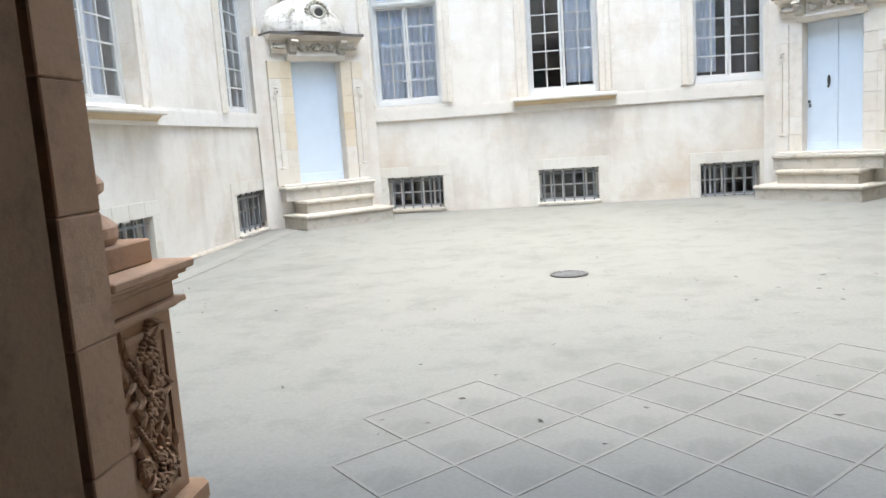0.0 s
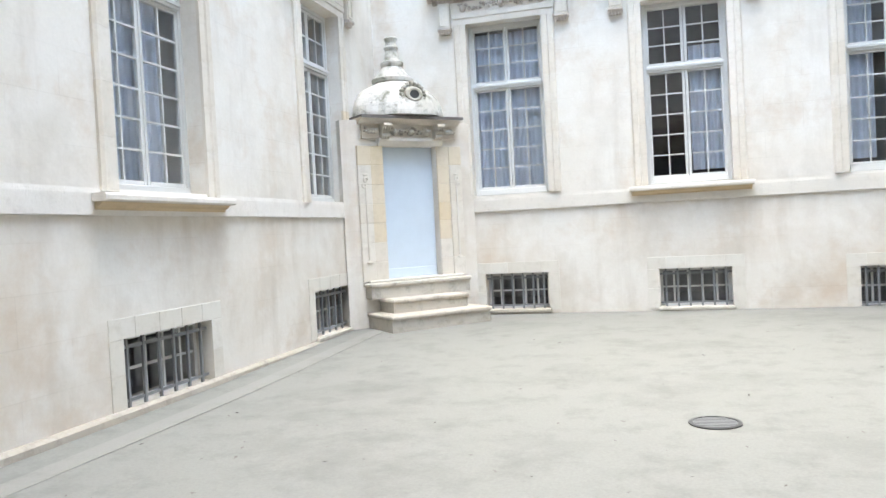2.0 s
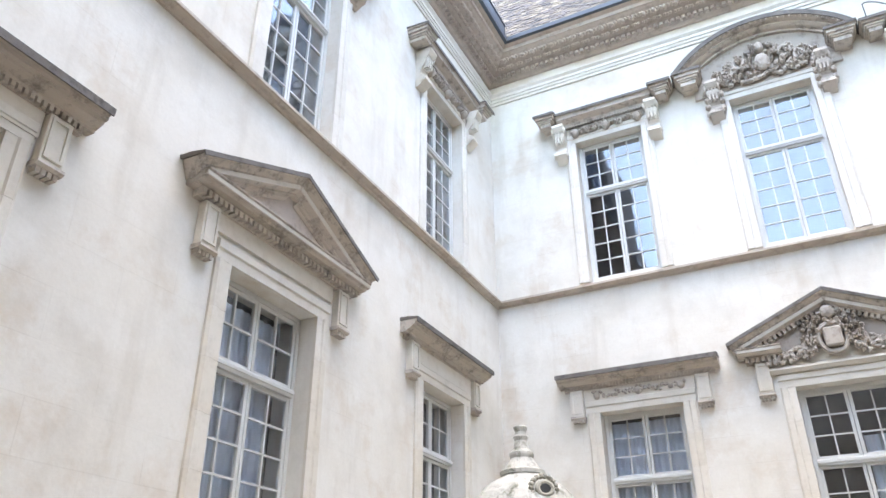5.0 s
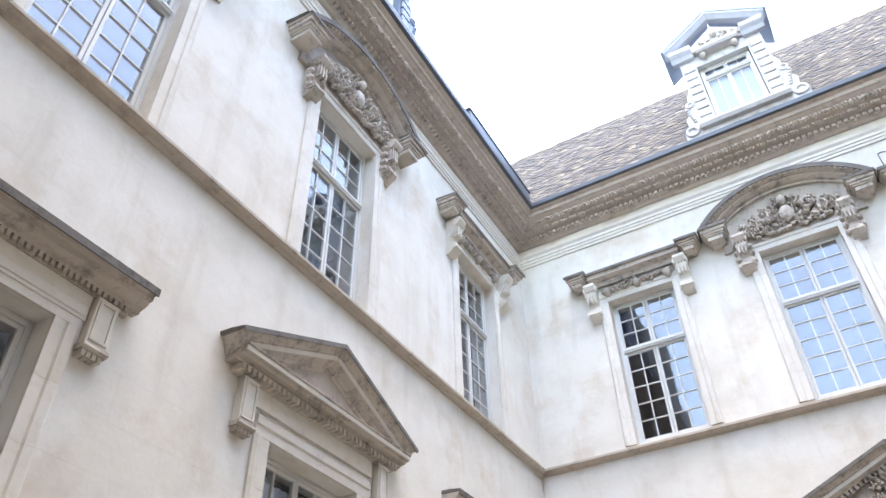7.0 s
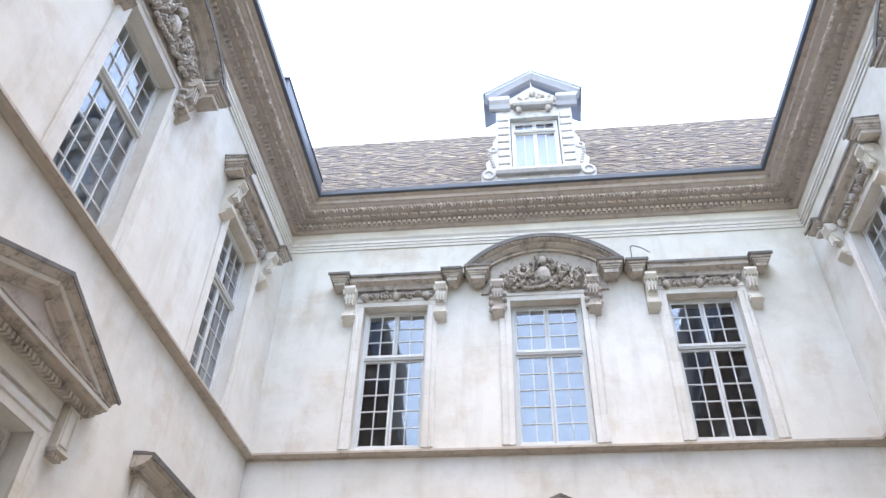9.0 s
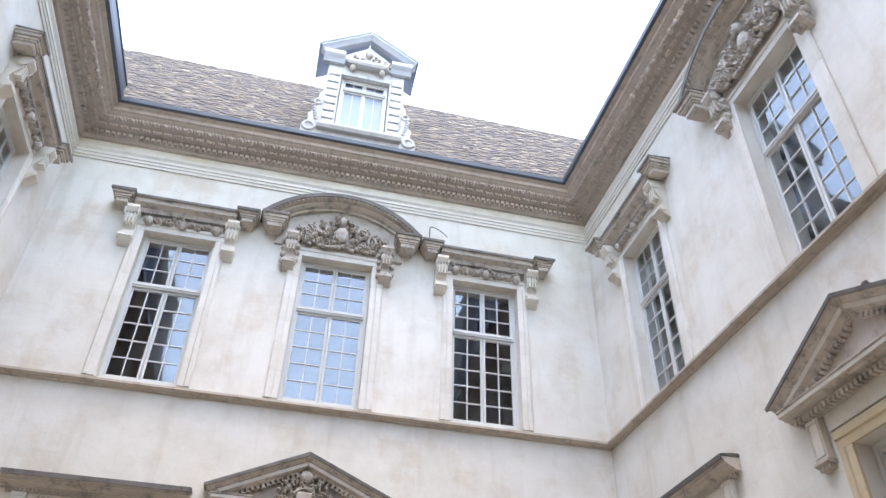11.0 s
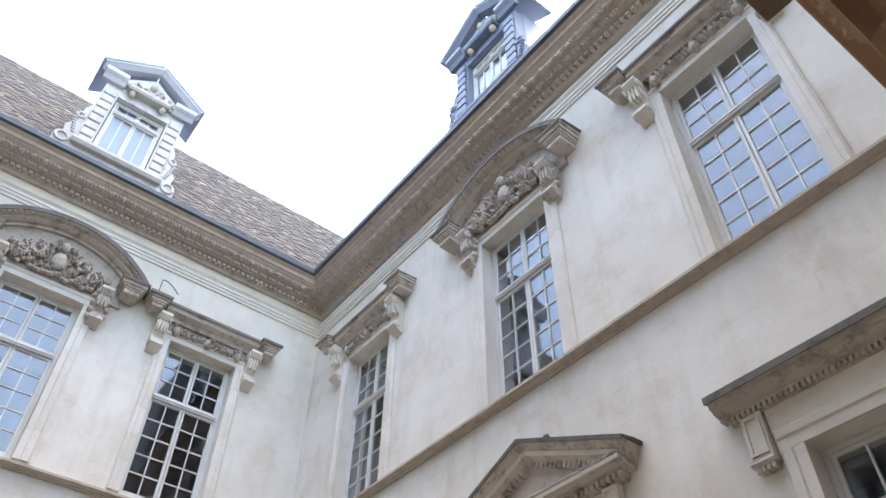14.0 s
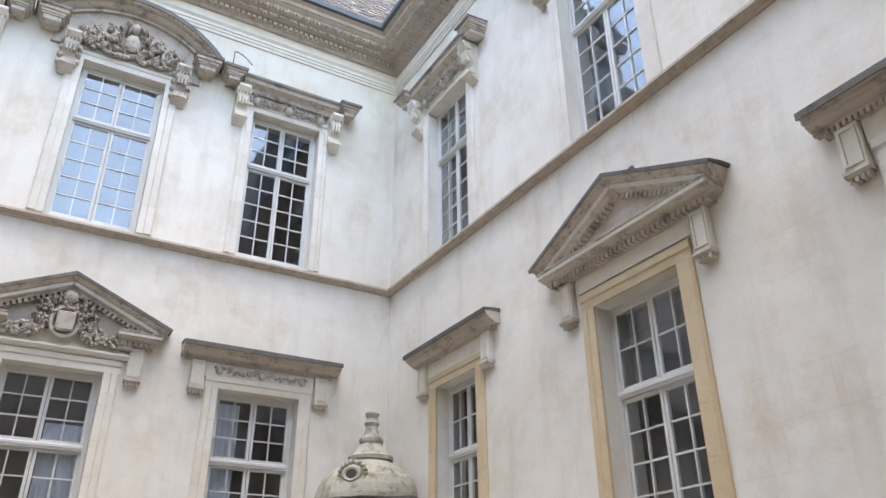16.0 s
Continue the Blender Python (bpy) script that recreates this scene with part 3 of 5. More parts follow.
def pediment(side, c, half, broken, seed):
    """A triangular pediment; broken: its floor is open round a carved cartouche."""
    ob = thing("window_pediment", "weathered triangular stone pediment with carved cartouche" if broken else "weathered triangular stone pediment with dentils over a window", "pediment", FACES[side][0] @ pose(c, 0, 0))
    z, e, rise = 5.77, half + (0.77 if broken else 0.79), 0.64
    slope = math.atan2(rise, e)
    L = e / math.cos(slope)
    for s in (-1, 1):
        m = Matrix.Translation((-s * e, 0, z)) @ Matrix.Diagonal((s, 1, 1, 1)) @ Matrix.Rotation(-slope, 4, "Y")
        bm = prism(bmesh.new(), [(0, 0), (0.13, 0), (0.13, 0.02), (0.17, 0.03), (0.2, 0.045), (0.205, 0.1), (0.23, 0.11), (0.27, 0.16), (0.3, 0.17), (0.3, 0.195), (0, 0.2)], 0.05, L + 0.08)
        part("raking_cornice", bm, AGED, ob, at=m)
        bm = prism(bmesh.new(), [(0.2, 0.045), (0.212, 0.047), (0.216, 0.095), (0.205, 0.1)], 0.2, L + 0.01)
        part("fillet", bm, TRIM, ob, "pale washed stone fillet", at=m)
        bm = prism(bmesh.new(), [(0, 0.203), (0.302, 0.198), (0.304, 0.165), (0.316, 0.165), (0.32, 0.215), (0.15, 0.24), (0, 0.245)], 0.02, L + 0.095)
        part("coping", bm, CAP, ob, "blackened weathered coping", at=m)
        if side != "west":
            bm = bmesh.new()
            dentils(bm, 0.42, L - 0.12, 0.05, 0.13, -0.06, 0.0, 0.075)
            part("dentil_course", bm, AGED, ob, at=m)["kind"] = "stuff"
        else:
            bm = prism(bmesh.new(), [(0, -0.06), (0.06, -0.06), (0.08, -0.03), (0.11, -0.02), (0.125, -0.002), (0, -0.002)], 0.35, L - 0.1)
            part("bed_moulding", bm, AGED, ob, at=m)
    floor = [(0, 0), (0.13, 0), (0.13, 0.02), (0.2, 0.03), (0.22, 0.05), (0.26, 0.055), (0.265, 0.1), (0.29, 0.115), (0.29, 0.125), (0.1, 0.13), (0, 0.13)]
    spans = [(-e + 0.06, -e + 0.7), (e - 0.7, e - 0.06)] if broken else [(-e + 0.06, e - 0.06)]
    for x0, x1 in spans:
        part("cornice", prism(bmesh.new(), [(o, z - 0.03 + h) for o, h in floor], x0, x1), AGED, ob)
        part("fillet", prism(bmesh.new(), [(0.26, z + 0.025), (0.272, z + 0.027), (0.276, z + 0.068), (0.265, z + 0.07)], x0 + 0.005, x1 - 0.005), TRIM, ob, "pale washed stone fillet")
        bm = bmesh.new()
        dentils(bm, x0 + 0.08, x1 - 0.08, 0.06, 0.15, z - 0.1, z - 0.03, 0.075)
        box(bm, x0 + 0.1, x1 - 0.1, -0.065, 0, z - 0.11, z - 0.03)
        part("dentil_course", bm, AGED, ob)["kind"] = "stuff"
    inner = 0.05
    bm = prism(bmesh.new(), [(-e + 0.3, z + 0.02), (e - 0.3, z + 0.02), (0, z + rise + 0.02)], -inner, 0.0, "y")
    part("tympanum", bm, CARVED if broken else CORNICE, ob)
    for s in (-1, 1):
        flat_bracket(ob, s * (half + (0.4 if broken else 0.42)), z - 0.11, 0.58, JAMB)
    bm = box(bmesh.new(), -half - 0.26, half + 0.26, -0.04, 0, LOW1 + 0.22, z - (0.02 if broken else 0.11))
    part("frieze", bm, JAMB, ob)
    if broken:
        bm = bmesh.new()
        arms(bm, 0.9, 0.7, random.Random(seed))
        part("carving", bm, CARVED, ob, "carved cartouche among leaves", at=pose(0, -0.05, z + 0.08) @ Matrix.Diagonal((1.15, 1.15, 1.2, 1)))["kind"] = "stuff"
        part("lintel_moulding", prism(bmesh.new(), [(0, z - 0.32), (0.08, z - 0.32), (0.13, z - 0.27), (0.13, z - 0.24), (0, z - 0.23)], -half - 0.3, half + 0.3), TRIM, ob)
    return ob


def stepped_cap(bm, x0, x1, out, z, h):
    """A moulded block that widens upwards in small steps on three sides."""
    for t0, t1, inset in ((0.0, 0.3, 0.11), (0.3, 0.42, 0.085), (0.42, 0.6, 0.06), (0.6, 0.85, 0.025), (0.85, 1.0, 0.0)):
        box(bm, x0 + inset, x1 - inset, -out + inset, 0, z + t0 * h, z + t1 * h, 0.004)
    return bm


def upper_hood(side, c, half, seed):
    """A flat cornice that breaks forward over two scrolled consoles, with a leafy frieze."""
    ob = thing("window_hood", "weathered stone cornice on scrolled consoles over an upper window", "window hood", FACES[side][0] @ pose(c, 0, 0))
    z, e = UPS[side][1] + 0.39, half + 0.71
    prof = [(0, 0), (0.1, 0), (0.13, 0.05), (0.2, 0.08), (0.26, 0.1), (0.27, 0.17), (0.3, 0.21), (0, 0.24)]
    part("cornice", prism(bmesh.new(), [(o, z + h) for o, h in prof], -e + 0.42, e - 0.42), AGED, ob)
    part("coping", prism(bmesh.new(), [(0, z + 0.244), (0.303, z + 0.214), (0.306, z + 0.18), (0.318, z + 0.18), (0.32, z + 0.235), (0, z + 0.27)], -e + 0.42, e - 0.42), CAP, ob, "blackened weathered coping")
    bm = bmesh.new()
    dentils(bm, -e + 0.44, e - 0.44, 0.08, 0.13, z - 0.05, z, 0.05)
    part("dentil_course", bm, AGED, ob)["kind"] = "stuff"
    for s in (-1, 1):
        x0, x1 = sorted((s * e, s * (e - 0.42)))
        part("cornice_block", stepped_cap(bmesh.new(), x0, x1, 0.42, z - 0.01, 0.25), AGED, ob)
        part("coping", prism(bmesh.new(), [(0, z + 0.246), (0.423, z + 0.214), (0.426, z + 0.18), (0.438, z + 0.18), (0.44, z + 0.24), (0, z + 0.275)], x0 - 0.01, x1 + 0.01), CAP, ob, "blackened weathered coping")
        scroll_bracket(ob, s * (half + 0.27), z - 0.02, 0.8, JAMB)
    bm = bmesh.new()
    box(bm, -half - 0.1, half + 0.1, -0.05, 0, UPS[side][1] + 0.2, z - 0.04)
    part("frieze", bm, CARVED, ob)
    bm = bmesh.new()
    festoon(bm, -half - 0.05, half + 0.05, z - 0.2, 0.26, random.Random(seed), 0.1, 1.15)
    part("carving", bm, CARVED, ob, "carved scrolling leaves", at=pose(0, -0.05, 0))["kind"] = "stuff"
    return ob


def arched_hood(side, c, half, seed):
    """A segmental pediment, open below, over a carved relief and leafy consoles."""
    ob = thing("window_pediment", "weathered curved stone pediment over a carved relief", "pediment", FACES[side][0] @ pose(c, 0, 0))
    z, e, rise = UPS[side][1] + 0.43, half + 0.87, 0.76
    R = (e * e + rise * rise) / (2 * rise)
    cz, a0 = z + 0.2 + rise - R, math.asin(min(1, e / R))
    prof = [(0, -0.2), (0.12, -0.2), (0.12, -0.155), (0.19, -0.145), (0.25, -0.11), (0.25, -0.08), (0.33, -0.07), (0.37, -0.035), (0.37, 0.0), (0, 0.02)]

    def arc(prof, mat, name, label=""):
        bm = bmesh.new()
        rows = []
        n = 26
        for i in range(n + 1):
            a = -a0 + 2 * a0 * i / n
            rows.append([bm.verts.new(((R + h) * math.sin(a), -o, cz + (R + h) * math.cos(a))) for o, h in prof])
        for p, q in zip(rows, rows[1:]):
            for j in range(len(prof)):
                k = (j + 1) % len(prof)
                bm.faces.new((p[j], p[k], q[k], q[j]))
        bm.faces.new(rows[0])
        bm.faces.new(rows[-1][::-1])
        part(name, bm, mat, ob, label)

    arc(prof, AGED, "arched_cornice")
    arc([(0, 0.024), (0.373, 0.004), (0.376, -0.05), (0.392, -0.05), (0.396, 0.04), (0, 0.07)], CAP, "coping", "blackened weathered coping")
    bm = bmesh.new()
    n = 34
    for i in range(n):
        a = -a0 * 0.9 + 1.8 * a0 * i / (n - 1)
        lump(bm, (R - 0.06) * math.sin(a), -0.35, cz + (R - 0.06) * math.cos(a), 0.028, 0.03, 0.03)
    part("bead_course", bm, AGED, ob)["kind"] = "stuff"
    for s in (-1, 1):
        x0, x1 = sorted((s * (e + 0.0), s * (e - 0.5)))
        bm = stepped_cap(bmesh.new(), x0, x1, 0.45, z - 0.06, 0.27)
        part("cornice_block", bm, AGED, ob)
        part("coping", prism(bmesh.new(), [(0.2, z + 0.222), (0.452, z + 0.204), (0.454, z + 0.17), (0.466, z + 0.17), (0.468, z + 0.22), (0.2, z + 0.24)], x0 - 0.01, x1 + 0.01), CAP, ob, "blackened weathered coping")
        scroll_bracket(ob, s * (half + 0.24), z - 0.06, 0.8, AGED, True)
    bm = bmesh.new()
    pts = [(-e + 0.3, z - 0.25), (e - 0.3, z - 0.25)] + [((R - 0.15) * math.sin(a), cz + (R - 0.15) * math.cos(a)) for a in (a0 * 0.8 * k / 6 for k in range(6, -7, -1))]
    part("tympanum", prism(bmesh.new() if bm is None else bm, pts, -0.06, 0.0, "y"), CARVED, ob)
    rng = random.Random(seed)
    bm = bmesh.new()
    lump(bm, 0, -0.12, z + 0.34, 0.07, 0.09, 0.095, 2)
    lump(bm, 0, -0.08, z + 0.1, 0.12, 0.09, 0.16, 2)
    for s in (-1, 1):
        for i in range(150):
            x = 0.08 + 0.74 * rng.random()
            lump(bm, s * x, -0.05 - 0.06 * rng.random(), z - 0.12 + 0.62 * rng.random() * (1 - x * 0.8), rng.uniform(0.018, 0.045), 0.07, rng.uniform(0.016, 0.036), 1, rng.uniform(0, 3))
        ring(bm, s * 0.55, -0.1, z + 0.05, 0.07, 0.03, 12, 6)
        ring(bm, s * 0.36, -0.1, z + 0.18, 0.09, 0.03, 12, 6)
    for i in range(20):
        lump(bm, -0.6 + 1.2 * i / 19, -0.07, z - 0.13 + rng.uniform(-0.04, 0.04), 0.05, 0.05, 0.04)
    part("carving", bm, CARVED, ob, "carved relief among leaves and scrolls", at=pose(0, -0.05, -0.26 * z) @ Matrix.Diagonal((1.12, 1.1, 1.26, 1)))["kind"] = "stuff"
    return ob


for side in FACES:
    for i, (c, w) in enumerate(LOWER[side]):
        if i == 1:
            pediment(side, c, w, side == "north", 5)
        else:
            flat_hood(side, c, w, side == "north", 20 + i, 0.13 if (side, i) == ("west", 2) else 0.0)
    for i, (c, w) in enumerate(UPPER[side]):
        (arched_hood if i == 1 else upper_hood)(side, c, w, 40 + i)


# ---- main cornice, gutter and roofs ----
def court_line(out):
    """The corners of the court's three walls, moved inwards by out."""
    k1, k2, yb, ys = 0.0015, -0.0129, 13.85 - out, 1.47
    xl, xr = lambda y: -5.458 + out + k1 * (y - 9), lambda y: 5.404 - out + k2 * (y - 9)
    return [(xl(ys), ys), (xl(yb), yb), (xr(yb), yb), (xr(ys), ys)]


def eaves(z):
    """Heights in the stack of mouldings under the eaves."""
    return 12.24 + (z - 12.3) * 0.83


def sweep(name, prof, mat, label, category):
    bm = bmesh.new()
    lines = [[bm.verts.new((x, y, eaves(z))) for x, y in court_line(o)] for o, z in prof]
    for i in range(len(prof)):
        a, b = lines[i], lines[(i + 1) % len(prof)]
        for j in range(3):
            bm.faces.new((a[j], a[j + 1], b[j + 1], b[j]))
    for j in (0, 3):
        bm.faces.new([r[j] for r in lines])
    return solid(name, bm, mat, label, category, kind="structure")


sweep("trim_architrave", [(0, 12.3), (0.03, 12.3), (0.03, 12.38), (0.05, 12.38), (0.05, 12.46), (0.07, 12.46), (0.07, 12.54), (0.11, 12.6), (0.11, 12.64), (0.03, 12.66), (0, 12.66)], TRIM, "stepped pale stone architrave under the eaves", "architrave")
CORN = sweep("trim_cornice", [(0, 12.93), (0.06, 12.93), (0.1, 12.97), (0.14, 12.98), (0.14, 13.08), (0.24, 13.1), (0.3, 13.15), (0.42, 13.2), (0.55, 13.3), (0.58, 13.33), (0.62, 13.34), (0.62, 13.44), (0.7, 13.49), (0, 13.5)], CORNICE, "grey-brown weathered moulded stone main cornice", "cornice")
sweep("gutter", [(0.55, 13.503), (0.73, 13.493), (0.77, 13.5), (0.78, 13.61), (0.75, 13.62), (0.55, 13.6)], ZINC, "dark zinc gutter along the eaves", "gutter")


def along_walls(step, out):
    pts = court_line(out)
    for (x0, y0), (x1, y1) in zip(pts, pts[1:]):
        n = int(math.hypot(x1 - x0, y1 - y0) / step)
        for i in range(n):
            t = (i + 0.5) / n
            yield x0 + t * (x1 - x0), y0 + t * (y1 - y0), math.atan2(y1 - y0, x1 - x0)


bm = bmesh.new()
for x, y, a in along_walls(0.11, 0.17):
    vs0 = len(bm.verts)
    box(bm, -0.035, 0.035, -0.05, 0.04, eaves(12.985), eaves(13.07))
    bm.verts.ensure_lookup_table()
    bmesh.ops.transform(bm, matrix=Matrix.Translation((x, y, 0)) @ Matrix.Rotation(a, 4, "Z"), verts=bm.verts[vs0:])
part("dentils", bm, CORNICE, CORN, "row of small stone dentils")
CORN.children[0]["kind"] = "stuff"
bm = bmesh.new()
leaf = random.Random(3)
for x, y, a in along_walls(0.21, 0.33):
    for d in (-0.05, 0.0, 0.05):
        lump(bm, x + d * math.cos(a), y + d * math.sin(a), eaves(13.135) + leaf.uniform(-0.01, 0.01), 0.04, 0.04, 0.045, 1, leaf.uniform(0, 3))
for x, y, a in along_walls(0.21, 0.47):
    lump(bm, x, y, eaves(13.215), 0.075, 0.075, 0.05, 1, leaf.uniform(0, 3))
    for d in (-0.07, 0.07):
        lump(bm, x + d * math.cos(a), y + d * math.sin(a), eaves(13.235), 0.04, 0.06, 0.045, 1, leaf.uniform(0, 3))
part("leaf_course", bm, CORNICE, CORN, "row of worn carved leaves")
CORN.children[1]["kind"] = "stuff"

ROOF_TURN = radians(60)


def roof(name, m, half, length, label):
    bm = bmesh.new()
    box(bm, -half, half, 0, length, -0.12, 0)
    return solid(name, bm, TILE, label, "roof", m @ Matrix.Rotation(ROOF_TURN, 4, "X"), "structure")


NORTH_ROOF = roof("roof_north", Matrix.Translation((0, 13.22, 13.25)), 7.7, 5.8, "steep roof of mottled brown and grey stone tiles")
roof("roof_west", LEFT @ pose(-1.5, -0.6, 13.25), 6.5, 5.0, "steep tiled roof of the west wing")
roof("roof_east", RIGHT @ pose(1.5, -0.6, 13.25), 6.5, 5.0, "steep tiled roof of the east wing")

# lead upstand on the west eaves and small snow guards on the north roof
bm = bmesh.new()
box(bm, 1.25, 4.02, -0.77, -0.2, 13.3, 13.58, 0.02)
box(bm, 1.22, 4.03, -0.79, -0.18, 13.58, 13.62, 0.01)
solid("roof_upstand", bm, ZINC, "dark zinc-clad upstand above the gutter", "roof upstand", LEFT)
for x in (-3.25, 2.55):
    bm = bmesh.new()
    lump(bm, 0, 0, 0.06, 0.11, 0.06, 0.07, 2)
    box(bm, -0.13, 0.13, 0.0, 0.06, -0.02, 0.03)
    solid("roof_vent", bm, DARKIRON, "small dark roof vent cap above the gutter", "roof vent", Matrix.Translation((x, 13.3, 13.42)), group="roof vents")


# ---- dormers ----
def dormer(at, label, stone, top):
    ob = thing("dormer", label, "dormer", at)
    z0 = 13.55
    bm = wall_with_openings(bmesh.new(), -0.98, 0.98, z0, 16.35, [(-0.62, 0.62, z0 + 0.45, 16.0)], 0.2, 0.3)
    part("front", bm, stone, ob)
    for s in (-1, 1):
        x0, x1 = sorted((s * 0.94, s * 0.84))
        part("cheek", box(bmesh.new(), x0, x1, 0.3, 2.0, z0 - 0.1, 16.6), LEAD, ob, "lead-grey dormer cheek")
    part("top", box(bmesh.new(), -0.84, 0.84, 0.3, 2.0, 16.35, 16.6), LEAD, ob)
    for s in (-1, 1):
        x0, x1 = sorted((s * 0.66, s * 0.94))
        for i in range(8):
            part("block", box(bmesh.new(), x0, x1, -0.07, 0.0, z0 + 0.42 + i * 0.27, z0 + 0.42 + i * 0.27 + 0.22, 0.015), stone, ob)
    part("sill", prism(bmesh.new(), [(0, z0 + 0.28), (0.12, z0 + 0.28), (0.17, z0 + 0.36), (0.17, z0 + 0.43), (0, z0 + 0.45)], -1.02, 1.02), stone, ob)
    for s in (-1, 1):
        bm = bmesh.new()
        prism(bm, [(s * 0.98, z0), (s * 1.36, z0), (s * 1.38, z0 + 0.3), (s * 1.22, z0 + 0.45), (s * 1.26, z0 + 0.75), (s * 1.1, z0 + 1.0), (s * 1.08, z0 + 1.5), (s * 0.98, z0 + 1.7)], -0.04, 0.16, "y")
        ring(bm, s * 1.2, -0.05, z0 + 0.32, 0.13, 0.045, 14, 6)
        ring(bm, s * 1.08, -0.05, z0 + 1.2, 0.08, 0.035, 12, 6)
        for i in range(6):
            lump(bm, s * (1.06 + 0.02 * i % 3), -0.05, z0 + 0.6 + i * 0.09, 0.06, 0.05, 0.045)
        part("scroll_wing", bm, stone, ob, "carved scroll at the foot")
    for s in (-1, 1):
        x0, x1 = sorted((s * 1.14, s * 0.6))
        bm = prism(bmesh.new(), [(0, 16.3), (0.1, 16.3), (0.16, 16.4), (0.22, 16.46), (0.25, 16.5), (0.25, 16.62), (0, 16.65)], x0, x1)
        part("cornice", bm, top, ob)
    slope = math.atan2(0.8, 1.17)
    L = 1.17 / math.cos(slope)
    for s in (-1, 1):
        m = Matrix.Translation((-s * 1.17, 0, 16.6)) @ Matrix.Diagonal((s, 1, 1, 1)) @ Matrix.Rotation(-slope, 4, "Y")
        bm = prism(bmesh.new(), [(0, 0), (0.16, 0), (0.22, 0.06), (0.27, 0.1), (0.27, 0.15), (0, 0.17)], 0, L + 0.07)
        part("raking_cornice", bm, top, ob, at=m)
        bm = prism(bmesh.new(), [(-0.9, 0.175), (0.29, 0.155), (0.3, 0.2), (-0.9, 0.22)], -0.03, L + 0.1)
        part("coping", bm, LEAD, ob, "blue-grey lead roof covering", at=m)
    part("tympanum", prism(bmesh.new(), [(-1.0, 16.4), (1.0, 16.4), (0, 17.2)], -0.06, 0.02, "y"), stone, ob)
    rng = random.Random(9)
    bm = bmesh.new()
    lump(bm, 0, -0.1, 16.85, 0.1, 0.09, 0.14, 2)
    for s in (-1, 1):
        for i in range(22):
            x = 0.1 + 0.5 * rng.random()
            lump(bm, s * x, -0.08, 16.45 + 0.45 * rng.random() * (1 - x), 0.06, 0.06, 0.05, 1, rng.uniform(0, 3))
        scr = s * 0.38
        lump(bm, scr, -0.1, 16.2, 0.08, 0.09, 0.12, 2)
    part("carving", bm, CARVED, ob, "carved rosette and leaves")["kind"] = "stuff"
    part("keystone_shelf", prism(bmesh.new(), [(0, 16.28), (0.2, 16.28), (0.24, 16.34), (0.24, 16.4), (0, 16.42)], -0.5, 0.5), stone, ob)
    part("blind", box(bmesh.new(), -0.6, 0.6, 0.26, 0.28, z0 + 0.46, 15.95), BLIND, ob, "pale blind behind the panes")
    return ob


for side, c in (("north", 0.05), ("west", -1.4), ("east", 1.38)):
    at = FACES[side][0] @ pose(c, -0.42, 13.55 * 0.09) @ Matrix.Scale(0.91, 4)
    # side dormers take the backlit tone, the north one its pale stone
    dormer(at, *(("dark blue-grey dormer with pediment on a side roof, toned as backlit", BACKLIT_LEAD, BACKLIT_LEAD) if side != "north" else ("pale carved stone dormer with pediment and scrolls on the roof", DORMER, LEADSTONE)))
    N_WIN[0] += 1
    w = make_window("window_%d" % N_WIN[0], 0.6, 1.98, 0.8, 1, 1, GLASS, "small grey-painted dormer casement window", RNG)
    w.matrix_basis = at @ pose(0, 0.14, 14.01)


